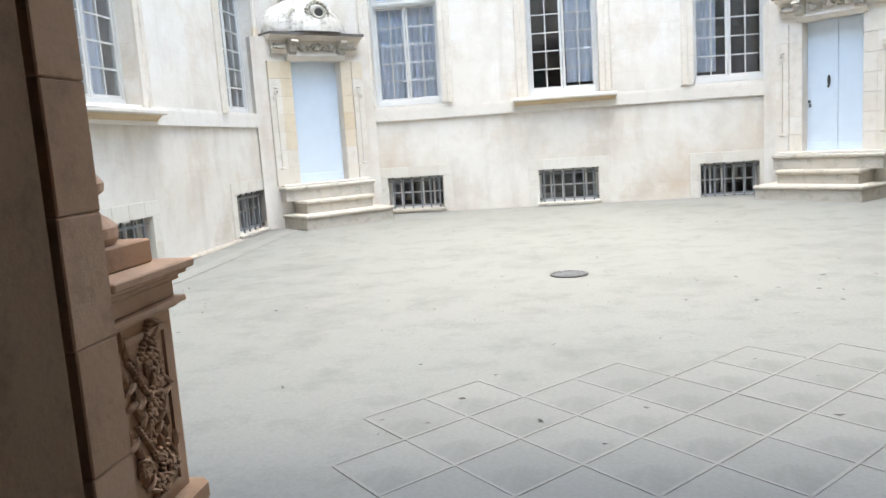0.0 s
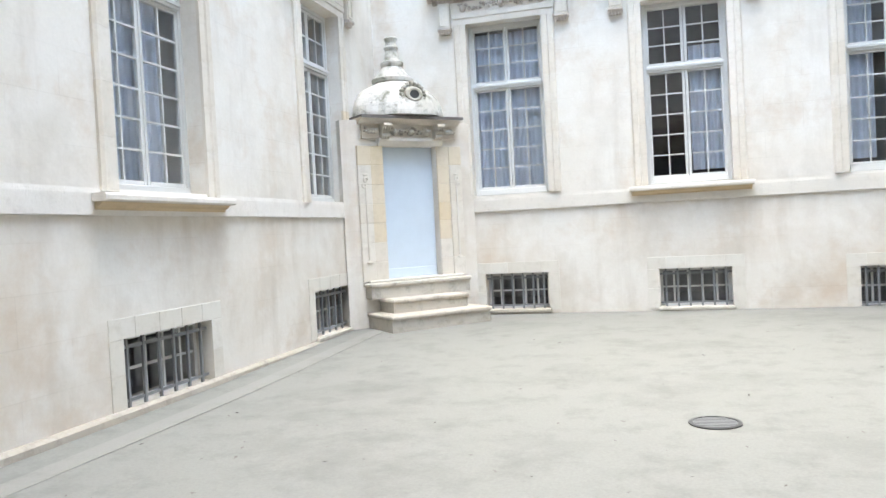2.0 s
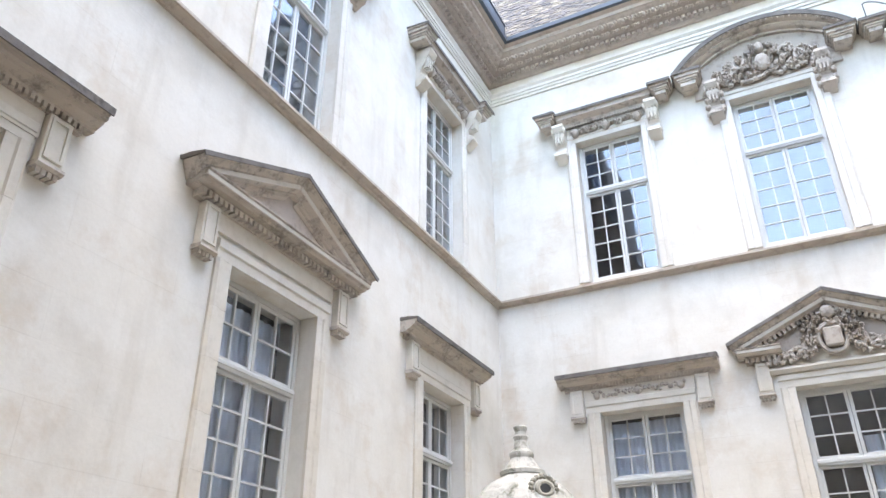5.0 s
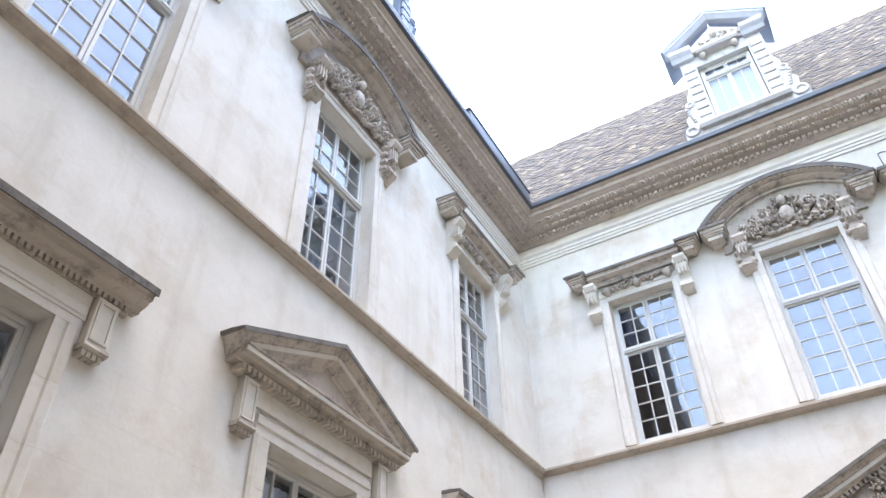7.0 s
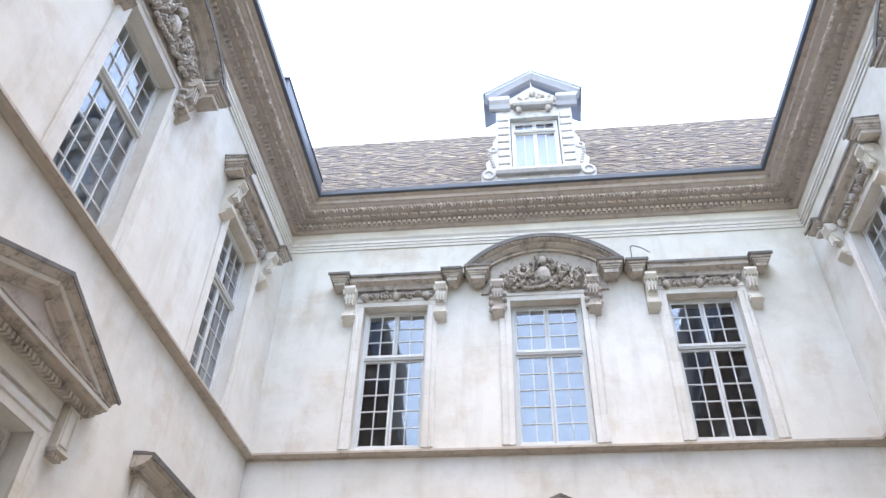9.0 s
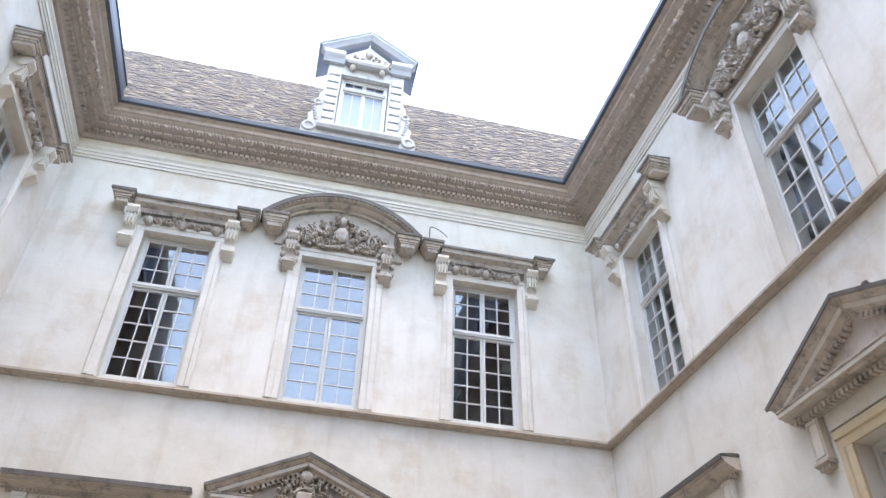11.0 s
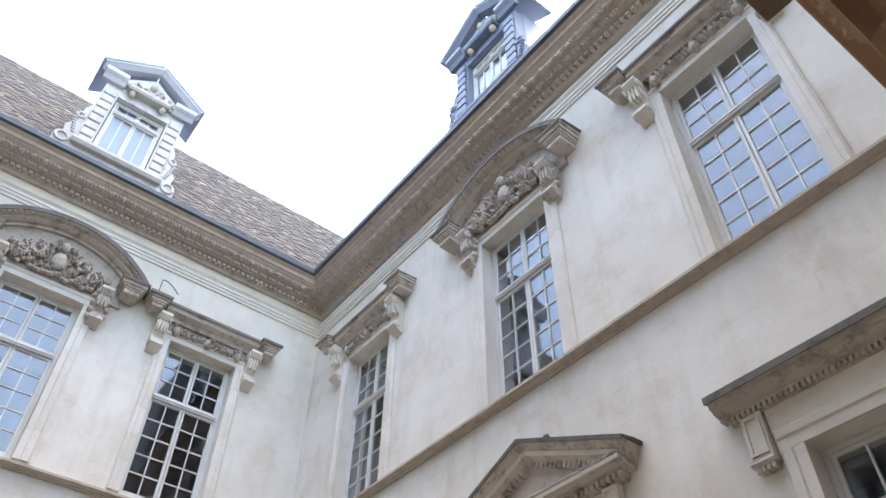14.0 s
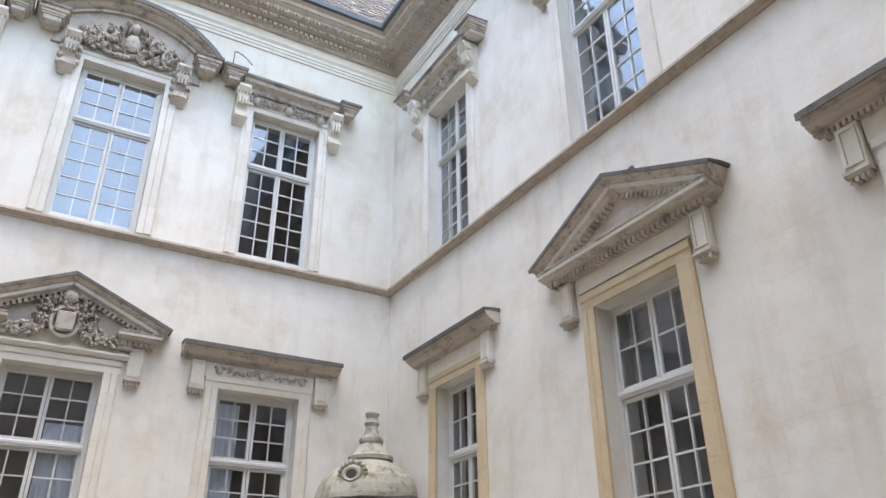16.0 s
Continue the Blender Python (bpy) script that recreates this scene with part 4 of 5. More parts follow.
# ---- cellar windows ----
def cellar(side, c, half, z0, z1):
    m = FACES[side][0]
    N_WIN[0] += 1
    h = z1 - z0
    win = thing("window_%d" % N_WIN[0], "low cellar window with small panes behind iron bars", "cellar window", m @ pose(c, 0.24, z0), kind="structure")
    bm = bmesh.new()
    for a, b, p, q in ((-half, -half + 0.05, 0, h), (half - 0.05, half, 0, h), (-half, half, h - 0.05, h), (-half, half, 0, 0.05)):
        box(bm, a, b, 0, 0.05, p, q)
    cols = 5
    for i in range(1, cols):
        x = -half + 2 * half * i / cols
        box(bm, x - 0.016, x + 0.016, 0.006, 0.044, 0.05, h - 0.05)
    box(bm, -half + 0.05, half - 0.05, 0.01, 0.04, h * 0.5 - 0.014, h * 0.5 + 0.014)
    part("window_frame", bm, FRAME, win)
    w = 2 * half / cols - 0.04
    for i in range(cols):
        for z in (h * 0.27, h * 0.73):
            part("pane", pane_mesh(w, h * 0.5 - 0.06, GLASS), None, win, at=pose(-half + 2 * half * (i + 0.5) / cols, 0.025, z, RNG.gauss(0, 0.3), 0, RNG.gauss(0, 0.3))).visible_shadow = False
    grille = thing("iron_grille", "grey iron bars set before a cellar window", "iron grille", m @ pose(c, 0.1, z0), "cellar grilles")
    n = 6
    for i in range(n):
        x = -half + 2 * half * (i + 0.5) / n
        part("bar", box(bmesh.new(), x - 0.016, x + 0.016, -0.016, 0.016, -0.03, h + 0.03, 0.004), IRON, grille)
    part("crossbar", box(bmesh.new(), -half - 0.02, half + 0.02, -0.006, 0.006, h * 0.84, h * 0.84 + 0.035), IRON, grille)
    part("crossbar", box(bmesh.new(), -half - 0.02, half + 0.02, -0.006, 0.006, h * 0.08, h * 0.08 + 0.03), IRON, grille)
    ob = thing("cellar_surround", "plain cream stone blocks round a cellar window", "window surround", m @ pose(c, 0, 0))
    for s in (-1, 1):
        x0, x1 = sorted((s * half, s * (half + 0.2)))
        for a, b in ((z0 - 0.02, z0 + h * 0.5), (z0 + h * 0.5, z1)):
            part("stone", box(bmesh.new(), x0 + 0.001, x1 - 0.001, 0.02, 0.06, a + 0.001, b - 0.001, 0.003), BLOCK, ob)
    k = 5
    for i in range(k):
        x0 = -half - 0.2 + (2 * half + 0.4) * i / k
        part("stone", box(bmesh.new(), x0 + 0.002, x0 + (2 * half + 0.4) / k - 0.001, 0.02, 0.06, z1 + 0.002, z1 + 0.2, 0.003), BLOCK, ob)
    part("sill", box(bmesh.new(), -half - 0.04, half + 0.04, -0.04, 0.26, z0 - 0.06, z0 - 0.004, 0.01), STEP, ob, "worn stone sill")


for side in FACES:
    for row in CELLAR[side]:
        cellar(side, *row)

# ---- corner doors ----
S2 = math.sqrt(0.5)


def corner_door(name, m, plain, label):
    foot = 0.14
    bm = wall_with_openings(bmesh.new(), -1.24, 1.24, -0.1, 3.5, [(-0.51, 0.51, 0.84, 3.08)], 0.3, 0.5)
    solid("wall_corner_" + ("west" if plain else "east"), bm, BASE, "canted stone corner wall holding a door", "wall", m, "structure")
    door = thing(name, label, "door", m @ pose(0, 0.16, 0.86), kind="structure")
    if plain:
        part("leaf", box(bmesh.new(), -0.51, 0.51, 0, 0.05, 0, 2.22, 0.004), DOORP, door)
        part("bottom_rail", box(bmesh.new(), -0.505, 0.505, -0.012, 0, 0.0, 0.16, 0.004), DOORP, door)
    else:
        for s in (-1, 1):
            x0, x1 = sorted((s * 0.004, s * 0.51))
            part("leaf", box(bmesh.new(), x0, x1, 0, 0.05, 0, 2.22, 0.004), DOORP, door)
        part("cover_strip", box(bmesh.new(), -0.03, 0.03, -0.025, 0, 0, 2.22, 0.006), DOORP, door)
        part("kickboard", box(bmesh.new(), -0.505, 0.505, -0.014, 0, 0, 0.14, 0.004), DOORP, door)
        bm = bmesh.new()
        lump(bm, -0.12, -0.03, 1.2, 0.025, 0.03, 0.1, 2)
        lump(bm, -0.12, -0.05, 1.1, 0.02, 0.02, 0.03, 1)
        part("knocker", bm, DARKIRON, door, "dark iron door knocker")
        bm = bmesh.new()
        lump(bm, -0.46, -0.03, 0.86, 0.025, 0.03, 0.03, 2)
        box(bm, -0.48, -0.44, -0.008, 0, 0.76, 0.82)
        part("handle", bm, DARKIRON, door, "small dark knob and lock plate")
    ob = thing("door_surround", "carved ochre and cream stone door surround under a canopy", "door surround", m)
    for s in (-1, 1):
        for i in range(7):
            a, b = 0.84 + i * 0.32, 0.84 + (i + 1) * 0.32
            x0, x1 = sorted((s * 0.512, s * 0.74))
            part("stone", box(bmesh.new(), x0, x1, -0.03, 0.01, a + 0.002, b - 0.002, 0.005), OCHRE if plain and i >= 2 else JAMB, ob)
            x0, x1 = sorted((s * 0.745, s * 0.98))
            part("stone", box(bmesh.new(), x0, x1, -0.05, 0.01, a + 0.002, b - 0.002, 0.005), OCHRE if plain and i == 6 else JAMB, ob)
        bm = bmesh.new()
        ring(bm, s * 0.86, -0.07, 2.52, 0.035, 0.018, 12, 6)
        ring(bm, s * 0.89, -0.06, 2.42, 0.03, 0.016, 12, 6)
        lump(bm, s * 0.86, -0.06, 2.6, 0.06, 0.03, 0.02)
        box(bm, s * 0.86 - 0.013, s * 0.86 + 0.013, -0.075, -0.05, 1.2, 2.4)
        lump(bm, s * 0.86, -0.06, 1.16, 0.06, 0.03, 0.03)
        part("scroll", bm, JAMB, ob)
    part("lintel", prism(bmesh.new(), [(-0.01, 3.082), (0.06, 3.082), (0.1, 3.13), (0.12, 3.16), (0.12, 3.2), (-0.01, 3.2)], -0.6, 0.6), TRIM, ob)
    part("frieze", box(bmesh.new(), -0.88, 0.88, -0.06, 0.02, 3.202, 3.44), JAMB, ob)
    rng = random.Random(11)
    bm = bmesh.new()
    for x in (-0.5, 0.5):
        prism(bm, [(0, 3.5), (0.2, 3.5), (0.22, 3.45), (0.16, 3.38), (0.11, 3.3), (0.13, 3.24), (0.08, 3.18), (0, 3.16)], x - 0.07, x + 0.07)
        for k in (-0.045, 0.0, 0.045):
            lump(bm, x + k, -0.16, 3.41, 0.02, 0.05, 0.08)
            lump(bm, x + k, -0.1, 3.23, 0.018, 0.04, 0.05)
    festoon(bm, -0.38, 0.38, 3.34, 0.2, rng, 0.08, 1.0)
    for s in (-1, 1):
        festoon(bm, s * 0.72 - 0.13, s * 0.72 + 0.13, 3.36, 0.16, rng, 0.07, 0.9)
    part("carving", bm, STEP, ob, "carved consoles and swags", at=pose(0, -0.06, 0.7) @ Matrix.Diagonal((1, 1, 0.78, 1)))["kind"] = "stuff"
    part("cornice", prism(bmesh.new(), [(-0.3, 3.442), (0.1, 3.442), (0.12, 3.465), (0.17, 3.49), (0.22, 3.5), (0.235, 3.53), (-0.3, 3.54)], -0.94, 0.94), JAMB, ob)
    part("coping", prism(bmesh.new(), [(-0.3, 3.544), (0.238, 3.534), (0.24, 3.51), (0.252, 3.51), (0.257, 3.56), (-0.3, 3.58)], -0.95, 0.95), CAP, ob, "black lichened coping")
    dome = thing("door_canopy", "mossy ribbed stone dome with oculus and finial over a door", "dome", m @ pose(0, 0.5, 3.58))
    prof = [(0.93, 0), (0.93, 0.07), (0.9, 0.2), (0.83, 0.34), (0.71, 0.46), (0.55, 0.56), (0.4, 0.62), (0.34, 0.66)]
    part("shell", lathe(bmesh.new(), prof, 48, 0.88, 0.9, 8, 0.05), MOSSY, dome)
    fin = [(0.36, 0.66), (0.37, 0.72), (0.3, 0.76), (0.24, 0.84), (0.18, 0.93), (0.2, 0.98), (0.2, 1.02), (0.13, 1.08), (0.1, 1.22), (0.13, 1.28), (0.1, 1.32), (0.09, 1.36), (0.12, 1.44), (0.09, 1.47)]
    part("finial", lathe(bmesh.new(), fin, 18), MOSSY, dome, "grey turned stone finial")
    bm = bmesh.new()
    ring(bm, 0, -0.78, 0.33, 0.12, 0.045, 20, 8, 0.8)
    for i in range(18):
        a = 2 * math.pi * i / 18
        lump(bm, 0.21 * math.cos(a), -0.74, 0.33 + 0.19 * math.sin(a), 0.05, 0.07, 0.045, 1, a)
    part("oculus_frame", bm, MOSSY, dome, "carved wreath round an oculus")
    # solid disc in a dark colour that stands for the shade inside the oculus
    bm = bmesh.new()
    bmesh.ops.create_cone(bm, cap_ends=True, segments=20, radius1=0.1, radius2=0.1, depth=0.05, matrix=Matrix.Translation((0, -0.785, 0.33)) @ Matrix.Diagonal((1, 1, 0.75, 1)) @ Matrix.Rotation(radians(90), 4, "X"))
    part("oculus", bm, DARKIRON, dome, "dark disc standing for the shaded oculus opening")
    steps = thing("stone_steps", "three worn stone steps up to a door", "steps", m)
    for a, half, z0, z1 in ((0.92, 0.93, foot - 0.1, 0.33), (0.56, 0.72, 0.33, 0.56), (0.26, 0.96, 0.56, 0.82)):
        bm = bmesh.new()
        box(bm, -half + 0.03, half - 0.03, -a + 0.035, 0.02, z0, z1 - 0.07)
        box(bm, -half, half, -a, 0.02, z1 - 0.07, z1, 0.02)
        part("step", bm, STEP, steps)
    part("threshold", box(bmesh.new(), -0.9, 0.9, -0.12, 0.16, 0.822, 0.858, 0.01), TRIM, steps)


corner_door("door_1", frame_matrix((-5.45 + 1.24 * S2, 13.85 - 1.24 * S2, 0), (S2, S2, 0)), True, "plain pale blue painted door in a canted corner")
corner_door("door_2", frame_matrix((5.34 - 1.24 * S2, 13.85 - 1.24 * S2, 0), (S2, -S2, 0)), False, "pale blue double door with knocker in a canted corner")

# ---- ground details ----
cover = thing("drain_cover", "round dark iron drain cover set in the paving", "drain cover", Matrix.Translation((-0.22, 6.92, ground_height(0, 6.92) - 0.004)))
bm = bmesh.new()
lathe(bm, [(0.2, 0.0), (0.2, 0.01), (0.17, 0.012), (0.17, 0.0)], 28, cap=False)
part("rim", bm, DARKIRON, cover)
bm = bmesh.new()
lathe(bm, [(0.168, -0.002), (0.168, 0.006)], 28)
for i in range(-3, 4):
    w = math.sqrt(0.16**2 - (i * 0.045) ** 2)
    box(bm, -w, w, i * 0.045 - 0.012, i * 0.045 + 0.012, 0.006, 0.012)
part("lid", bm, IRON, cover)

bm = bmesh.new()
for i in range(15):
    y = 4.6 + 0.6 * i
    x = -4.93
    ends = [(x + a, y + b, ground_height(0, y + b) + c) for b in (0.0, 0.5995) for a, c in ((-0.13, 0.001), (0.13, 0.001), (0.13, -0.04), (-0.13, -0.04))]
    v = [bm.verts.new(e) for e in ends]
    for f in ((0, 1, 5, 4), (1, 2, 6, 5), (2, 3, 7, 6), (3, 0, 4, 7), (0, 3, 2, 1), (4, 5, 6, 7)):
        bm.faces.new([v[k] for k in f])
solid("kerb_strip", bm, JOINT, "pale worn stone drainage strip in the courtyard floor", "drain strip", kind="structure")
bm = bmesh.new()
rng = random.Random(5)
for _ in range(170):
    x, y = rng.uniform(-4.8, 4.8), rng.choice((rng.uniform(2.5, 7), rng.uniform(2.5, 13)))
    s, a = rng.uniform(0.008, 0.03), rng.uniform(0, 6.3)
    z = ground_height(x, y) + 0.002
    pts = [(x + s * k * math.cos(a + b), y + s * k * math.sin(a + b), z + rng.uniform(0, 0.012)) for k, b in ((1.3, 0), (0.5, 1.4), (1.1, 3.1), (0.5, 4.6))]
    vs = [bm.verts.new(p) for p in pts]
    bm.faces.new(vs)
bmesh.ops.solidify(bm, geom=bm.faces[:], thickness=0.002)
solid("fallen_leaves", bm, CAP, "scattered dark dry leaves and crumbs on the paving", "leaves", kind="stuff")

# ---- south wing and portal, from which the camera comes ----
SOUTH_TOP = 12.6
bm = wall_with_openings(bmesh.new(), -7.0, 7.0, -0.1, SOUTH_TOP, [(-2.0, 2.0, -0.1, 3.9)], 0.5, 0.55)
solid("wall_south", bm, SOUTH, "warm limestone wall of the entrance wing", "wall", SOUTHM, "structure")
# passage walls, unseen south end included, in the shade-darkened brown
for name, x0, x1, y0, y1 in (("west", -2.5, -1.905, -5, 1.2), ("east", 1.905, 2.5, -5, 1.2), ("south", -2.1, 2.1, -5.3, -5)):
    solid("wall_passage_" + name, box(bmesh.new(), x0, x1, y0, y1, -0.1, 4.3), PASSAGE, "brown stone passage wall with shade in its colour", "wall", kind="structure")
solid("ceiling", box(bmesh.new(), -2.1, 2.1, -5, 0.91, 4.0, 4.3), PORTAL, "shaded stone passage ceiling", "ceiling", kind="structure")
for x0, x1, z in ((-13.5, -5.2, 21.0), (5.2, 13.5, 21.0)):
    bm = bmesh.new()
    prism(bm, [(x0, 13.35), (x1, 13.35), (x1 - 1.2, z), (x0 + 1.2, z)], -5.0, 0.8, "y")
    solid("roof_south", bm, TILE, "steep dark tiled roof of the entrance wing", "roof", kind="structure")


def portal_side(s):
    pier = thing("portal_pier", "brown stone door pier of stacked blocks", "pier", Matrix.Translation((s * 1.9, 1.19, 0)))
    for i in range(9):
        x0, x1 = sorted((-s * 0.012, s * 0.2))
        part("stone", box(bmesh.new(), x0, x1, 0.04 + 0.004 * (i % 2), 0.275, i * 0.43 + 0.001, i * 0.43 + 0.429, 0.006), PORTAL, pier)
    px = s * 2.3
    ped = thing("portal_pedestal", "brown carved stone pedestal with leaf panels", "pedestal", Matrix.Translation((px, 1.69, 0)))
    part("plinth", box(bmesh.new(), -0.4, 0.4, -0.23, 0.34, -0.05, 0.08, 0.02), PORTAL, ped)
    part("die", box(bmesh.new(), -0.34, 0.34, -0.22, 0.27, 0.08, 0.9), PORTAL, ped)
    bm = bmesh.new()
    for z0, z1, e in ((0.845, 0.86, 0.36), (0.86, 0.885, 0.385), (0.885, 0.955, 0.35), (0.955, 0.98, 0.37), (0.98, 1.0, 0.395), (1.0, 1.035, 0.42)):
        box(bm, -e, e, -0.22, e - 0.04, z0, z1, 0.006)
    part("cap", bm, PORTAL, ped, "moulded brown cap with a worn edge")["kind"] = "stuff"
    for turn, w in ((0, 0.29), (90 if s < 0 else -90, 0.21)):
        bm = bmesh.new()
        for a, b, p, q in ((-w, -w + 0.025, 0.12, 0.8), (w - 0.025, w, 0.12, 0.8), (-w, w, 0.775, 0.8), (-w, w, 0.12, 0.145)):
            box(bm, a, b, -0.014, 0.0, p, q)
        rr = random.Random(2)
        for k in range(5):
            x, z = rr.uniform(-0.04, 0.04), 0.16 + k * 0.125
            for t in range(12):
                lump(bm, x + 0.011 * (t - 4) * (-1) ** k, -0.012, z + 0.016 * t, 0.009, 0.02, 0.012)
            for j in range(9):
                a, d = rr.uniform(-1.3, 1.3), (-1) ** (k + j)
                lump(bm, x + (0.03 + 0.014 * j) * d, -0.012, z + 0.02 * j, 0.011, 0.022, 0.045, 1, a)
            for j in range(4):
                cx, cz = x + rr.uniform(-0.13, 0.13), z + rr.uniform(0, 0.11)
                for q in range(5):
                    lump(bm, cx + 0.022 * math.cos(q * 1.257), -0.016, cz + 0.022 * math.sin(q * 1.257), 0.013, 0.016, 0.013)
        face = 0.27 if turn == 0 else 0.34
        part("carved_panel", bm, PORTAL, ped, "carved branches and leaves", at=Matrix.Rotation(radians(180 if turn == 0 else (90 if s < 0 else -90)), 4, "Z") @ Matrix.Translation((0, -face, 0)))
    col = thing("portal_column", "brown fluted stone column with carved capital", "column", Matrix.Translation((px, 1.71, 1.035)))
    part("base_block", box(bmesh.new(), -0.28, 0.28, -0.24, 0.28, 0, 0.1, 0.008), PORTAL, col)
    prof = [(0.25, 0.1), (0.27, 0.13), (0.27, 0.17), (0.24, 0.2), (0.21, 0.22), (0.2, 0.26), (0.21, 0.29), (0.235, 0.31), (0.24, 0.34), (0.22, 0.37), (0.19, 0.39), (0.18, 0.42)]
    part("base", lathe(bmesh.new(), prof, 28), PORTAL, col)
    part("shaft", lathe(bmesh.new(), [(0.175, 0.42), (0.175, 1.4), (0.165, 2.3), (0.15, 3.0)], 36, 1, 1, 18, -0.06), PORTAL, col)
    bm = bmesh.new()
    rr = random.Random(4)
    lathe(bm, [(0.15, 3.0), (0.18, 3.03), (0.16, 3.08), (0.2, 3.3), (0.3, 3.48)], 16)
    for i in range(70):
        a, z = rr.uniform(0, 6.28), rr.uniform(3.05, 3.45)
        r = 0.17 + (z - 3.05) * 0.35
        lump(bm, r * math.cos(a), r * math.sin(a), z, 0.045, 0.045, 0.06, 1, rr.uniform(0, 3))
    box(bm, -0.32, 0.32, -0.24, 0.32, 3.48, 3.56, 0.01)
    part("capital", bm, PORTAL, col, "deeply carved leafy capital")
    ent = thing("portal_entablature", "brown carved stone entablature block over a column", "entablature", Matrix.Translation((px, 1.47, 4.63)))
    bm = bmesh.new()
    box(bm, -0.3, 0.3, 0, 0.52, 0, 0.3, 0.01)
    for i in range(3):
        box(bm, -0.33 - i * 0.05, 0.33 + i * 0.05, 0, 0.56 + i * 0.09, 0.3 + i * 0.08, 0.38 + i * 0.08, 0.01)
    part("block", bm, PORTAL, ent)
    bm = bmesh.new()
    x0, x1 = sorted((-s * 0.9, -s * 0.55))
    prism(bm, [(0, 0.0), (-0.3, -0.16), (-0.52, -0.17), (-0.6, -0.23), (-0.63, -0.2), (-0.63, -0.1), (-0.66, -0.04), (-0.66, 0.2), (0, 0.2)], x0, x1)
    rr = random.Random(14)
    for k in range(5):
        for q in range(14):
            y = 0.08 + 0.55 * q / 13
            lump(bm, x0 + 0.035 + 0.07 * k, y, -0.02 - 0.2 * y - 0.03 * math.sin(q), 0.028, 0.03, 0.03)
    for x in (x0, x1):
        for y, z, r in ((0.52, -0.06, 0.1), (0.2, -0.02, 0.07)):
            m = Matrix.Translation((x, y, z)) @ Matrix.Rotation(radians(90), 4, "Y")
            bmesh.ops.create_cone(bm, cap_ends=True, segments=14, radius1=r, radius2=r * 0.7, depth=0.06, matrix=m)
    part("console", bm, PORTAL, ent, "brown carved console with leaves", at=pose(0, 0, -0.08))["kind"] = "stuff"


for s in (-1, 1):
    portal_side(s)
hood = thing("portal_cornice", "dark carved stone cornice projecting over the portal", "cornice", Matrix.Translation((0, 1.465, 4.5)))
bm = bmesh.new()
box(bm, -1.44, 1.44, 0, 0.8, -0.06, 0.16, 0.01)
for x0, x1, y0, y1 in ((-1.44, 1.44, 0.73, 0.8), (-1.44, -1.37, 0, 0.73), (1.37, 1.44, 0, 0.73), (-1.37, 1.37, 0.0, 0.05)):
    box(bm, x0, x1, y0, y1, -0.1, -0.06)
# slab coloured dark for the shade on its underside
part("slab", bm, PORTAL_SHADE, hood)
bm = bmesh.new()
for i in range(24):
    x = -1.3 + 2.6 * i / 23
    for j in range(5):
        lump(bm, x, 0.12 + 0.135 * j, -0.06, 0.04, 0.05, 0.03)
        ring(bm, x, 0.12 + 0.135 * j, -0.062, 0.03, 0.008, 8, 4)
part("soffit_carving", bm, PORTAL, hood, "carved rosettes under the cornice")

# iron wire bracket on the north wall
wire = bpy.data.curves.new("wire_bracket", "CURVE")
wire.dimensions, wire.bevel_depth = "3D", 0.012
line = wire.splines.new("POLY")
bend = [(1.79, 0.02, 11.5), (1.79, -0.11, 11.5), (1.79, -0.11, 11.87)] + [(1.79 + 0.04 * i, -0.14, 11.87 - 0.0025 * i * i) for i in range(1, 10)]
line.points.add(len(bend) - 1)
for point, co in zip(line.points, bend):
    point.co = (*co, 1)
wire.materials.append(IRON)
tagged(new("wire_bracket", wire), "thin grey iron wire bracket fixed to the wall", "bracket").matrix_basis = BACK

# ---- pieces: paving slabs and roof tiles ----
D = 0.285
slab_bm = prism(bmesh.new(), [(D - 0.011, 0), (0, D - 0.011), (-D + 0.011, 0), (0, -D + 0.011)], -0.03, 0.0, "z")
SLAB_MESH = link_mesh("slab", slab_bm, SLAB)
joint = bmesh.new()
rng = random.Random(8)
for i in range(-3, 8):
    for j in range(-2, 9):
        x, y = -0.008 + 0.57 * i + (0.285 if j % 2 else 0), 2.6 + 0.3 * (j - 1)
        if -1.3 < x < 3.4 and 1.75 < y < 3.95 - 0.3 * abs(x - 0.8) + rng.uniform(-0.3, 0.3):
            ob = part("slab", SLAB_MESH, None, GROUND, at=pose(x, y, rng.uniform(-0.0025, -0.0015), rng.uniform(-0.08, 0.08), rng.uniform(-0.08, 0.08), 0) @ Matrix.Diagonal((1, 1.05, 1, 1)))
            for sx, lift in ((1, 0.0), (-1, 0.0006)):
                for sy in (1, -1):
                    if rng.random() < 0.97:
                        ends = [(x + sx * D, y), (x, y + sy * D * 1.05)]
                        wide = rng.uniform(0.0115, 0.014)
                        prism(joint, [(ends[0][0], ends[0][1] - wide), (ends[0][0], ends[0][1] + wide), (ends[1][0], ends[1][1] + wide), (ends[1][0], ends[1][1] - wide)], -0.02, lift + 0.0003 * (sy + 1) + rng.uniform(0, 0.0004), "z")
part("mortar_joints", joint, JOINT, GROUND, "pale mortar between the slabs")

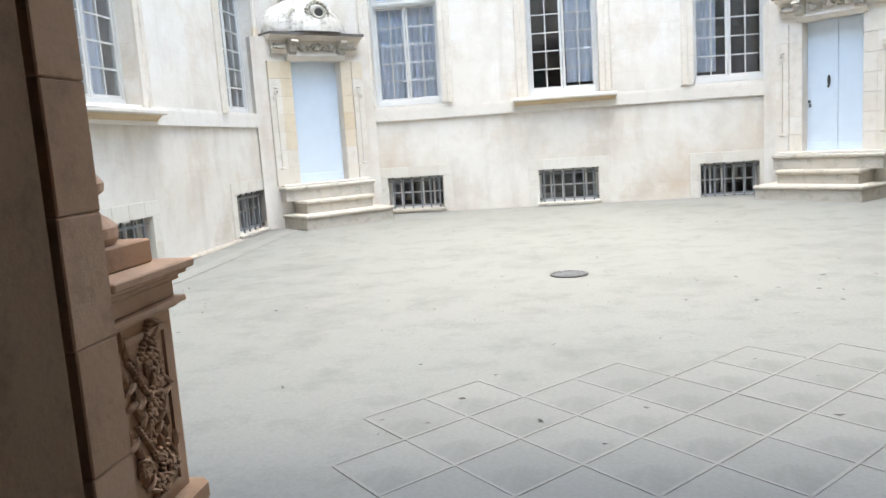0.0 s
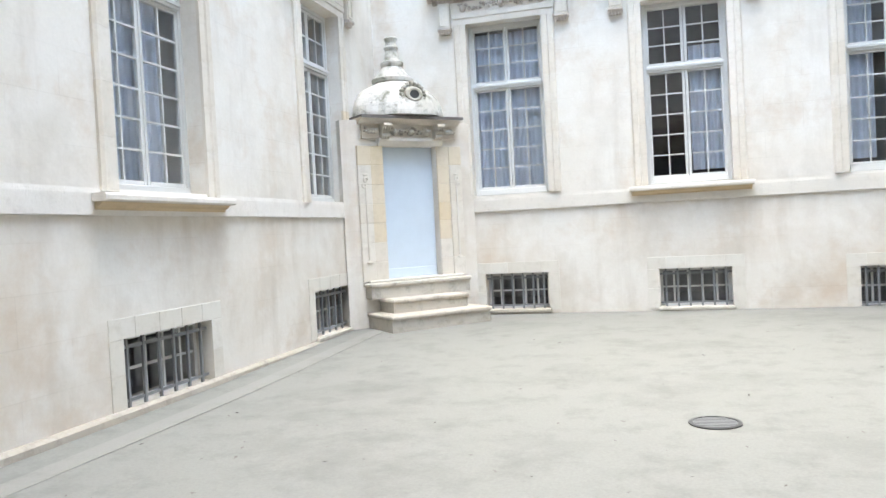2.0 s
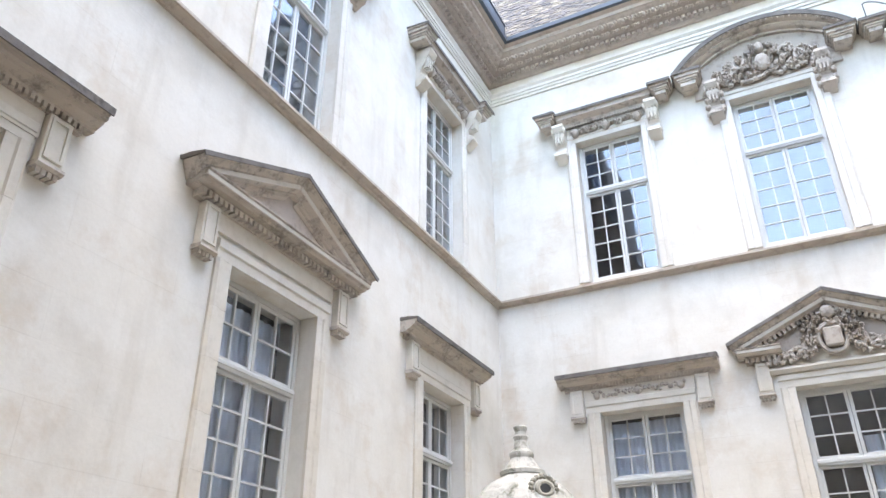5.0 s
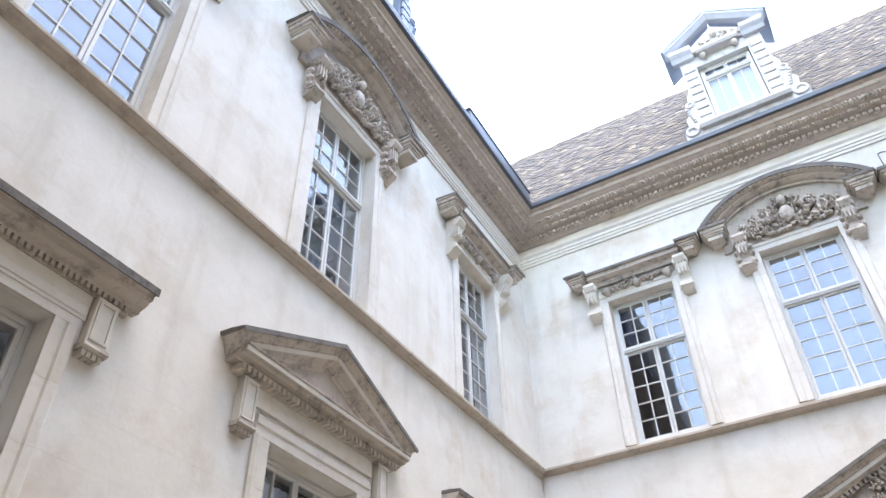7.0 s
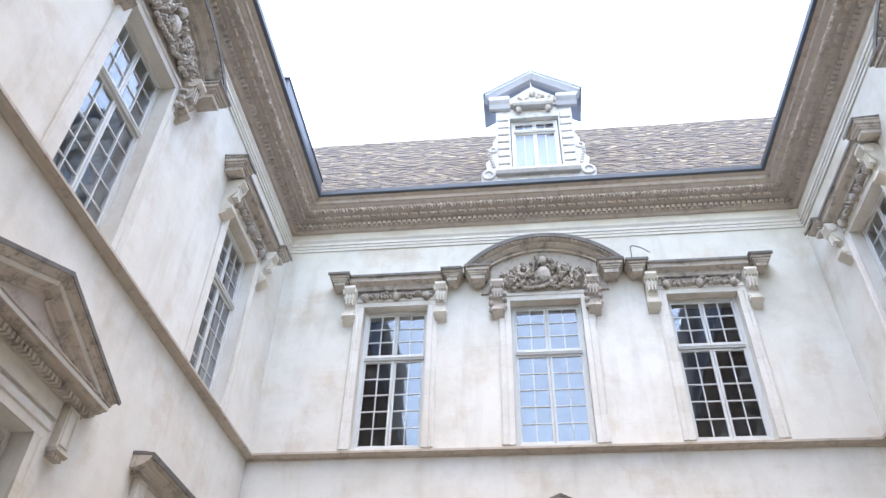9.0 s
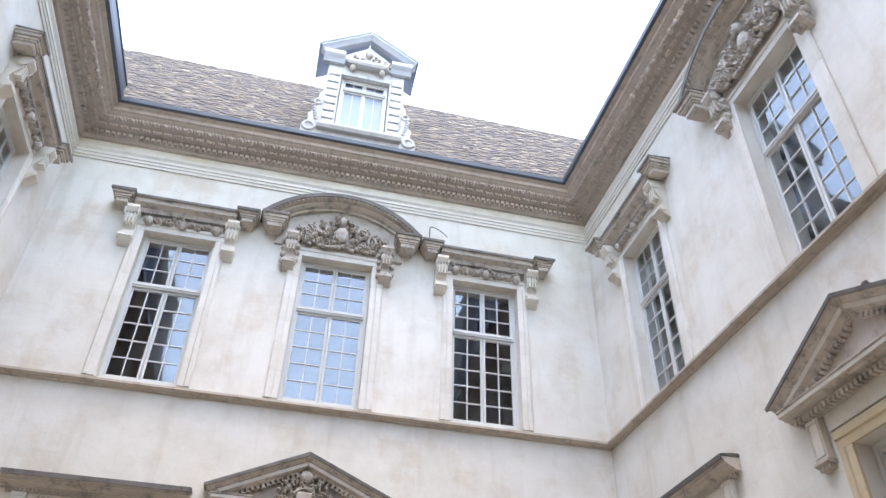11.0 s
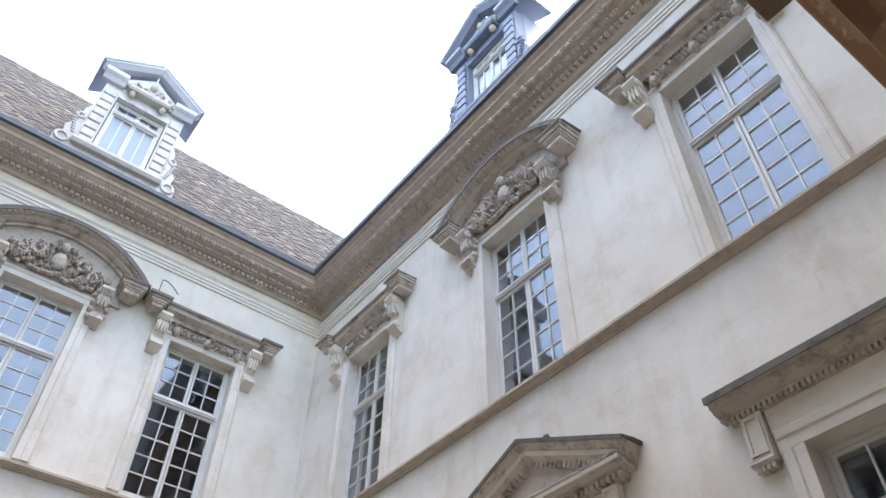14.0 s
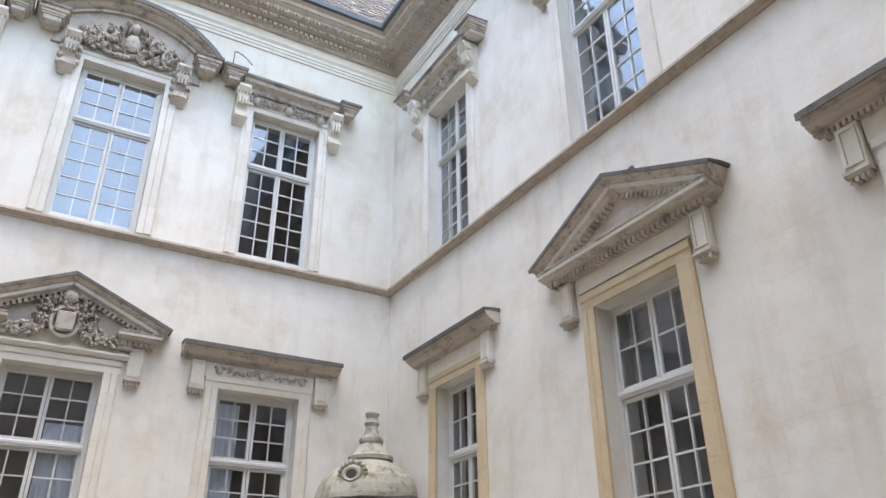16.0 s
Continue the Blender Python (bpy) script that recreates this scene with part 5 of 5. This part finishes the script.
tile_rng = random.Random(12)
TILE_W, TILE_STEP = 0.17, 0.115
tile_mesh = link_mesh("tile", box(bmesh.new(), -TILE_W / 2 + 0.003, TILE_W / 2 - 0.003, -0.02, 0.17, 0.0, 0.018), TILE)
rest_v, rest_f = [], []
count = 0
rows = int(5.75 / TILE_STEP)
for r in range(rows):
    n = int(15.0 / TILE_W)
    for i in range(n):
        x = -7.55 + (i + 0.5 + 0.5 * (r % 2)) * TILE_W + tile_rng.uniform(-0.008, 0.008)
        y, z = 0.02 + r * TILE_STEP + tile_rng.uniform(-0.012, 0.012), 0.006 + tile_rng.uniform(0, 0.01)
        tip = tile_rng.uniform(-4.5, -2.0)
        if r < 8 and abs(x) < 3.2 and count < 300:
            count += 1
            part("tile", tile_mesh, None, NORTH_ROOF, at=pose(x, y, z + 0.012, tip, 0, tile_rng.uniform(-2, 2)))
            continue
        w, k, t = TILE_W / 2 - 0.003, len(rest_v), math.tan(radians(tip)) * 0.19
        a = z + 0.03
        rest_v += [(x - w, y - 0.02, a - 0.018), (x + w, y - 0.02, a - 0.018), (x + w, y + 0.17, a + t - 0.018), (x - w, y + 0.17, a + t - 0.018), (x - w, y - 0.02, a), (x + w, y - 0.02, a), (x + w, y + 0.17, a + t), (x - w, y + 0.17, a + t)]
        rest_f += [tuple(k + q for q in f) for f in ((0, 3, 2, 1), (4, 5, 6, 7), (0, 1, 5, 4), (1, 2, 6, 5), (2, 3, 7, 6), (3, 0, 4, 7))]
me = bpy.data.meshes.new("roof_tiles")
me.from_pydata(rest_v, [], rest_f)
me.materials.append(TILE)
rest = part("roof_tiles", me, None, NORTH_ROOF, "mottled stone roof tiles")
rest["kind"] = "stuff"

bm = bmesh.new()
clump = random.Random(6)
for i in range(14):
    lump(bm, clump.uniform(-0.09, 0.09), clump.uniform(-0.04, 0.04), clump.uniform(0.0, 0.06), 0.03, 0.03, 0.03)
solid("moss_clump", bm, CAP, "small dark moss clump on a stone pediment", "moss", RIGHT @ pose(1.75, -0.2, 6.47))
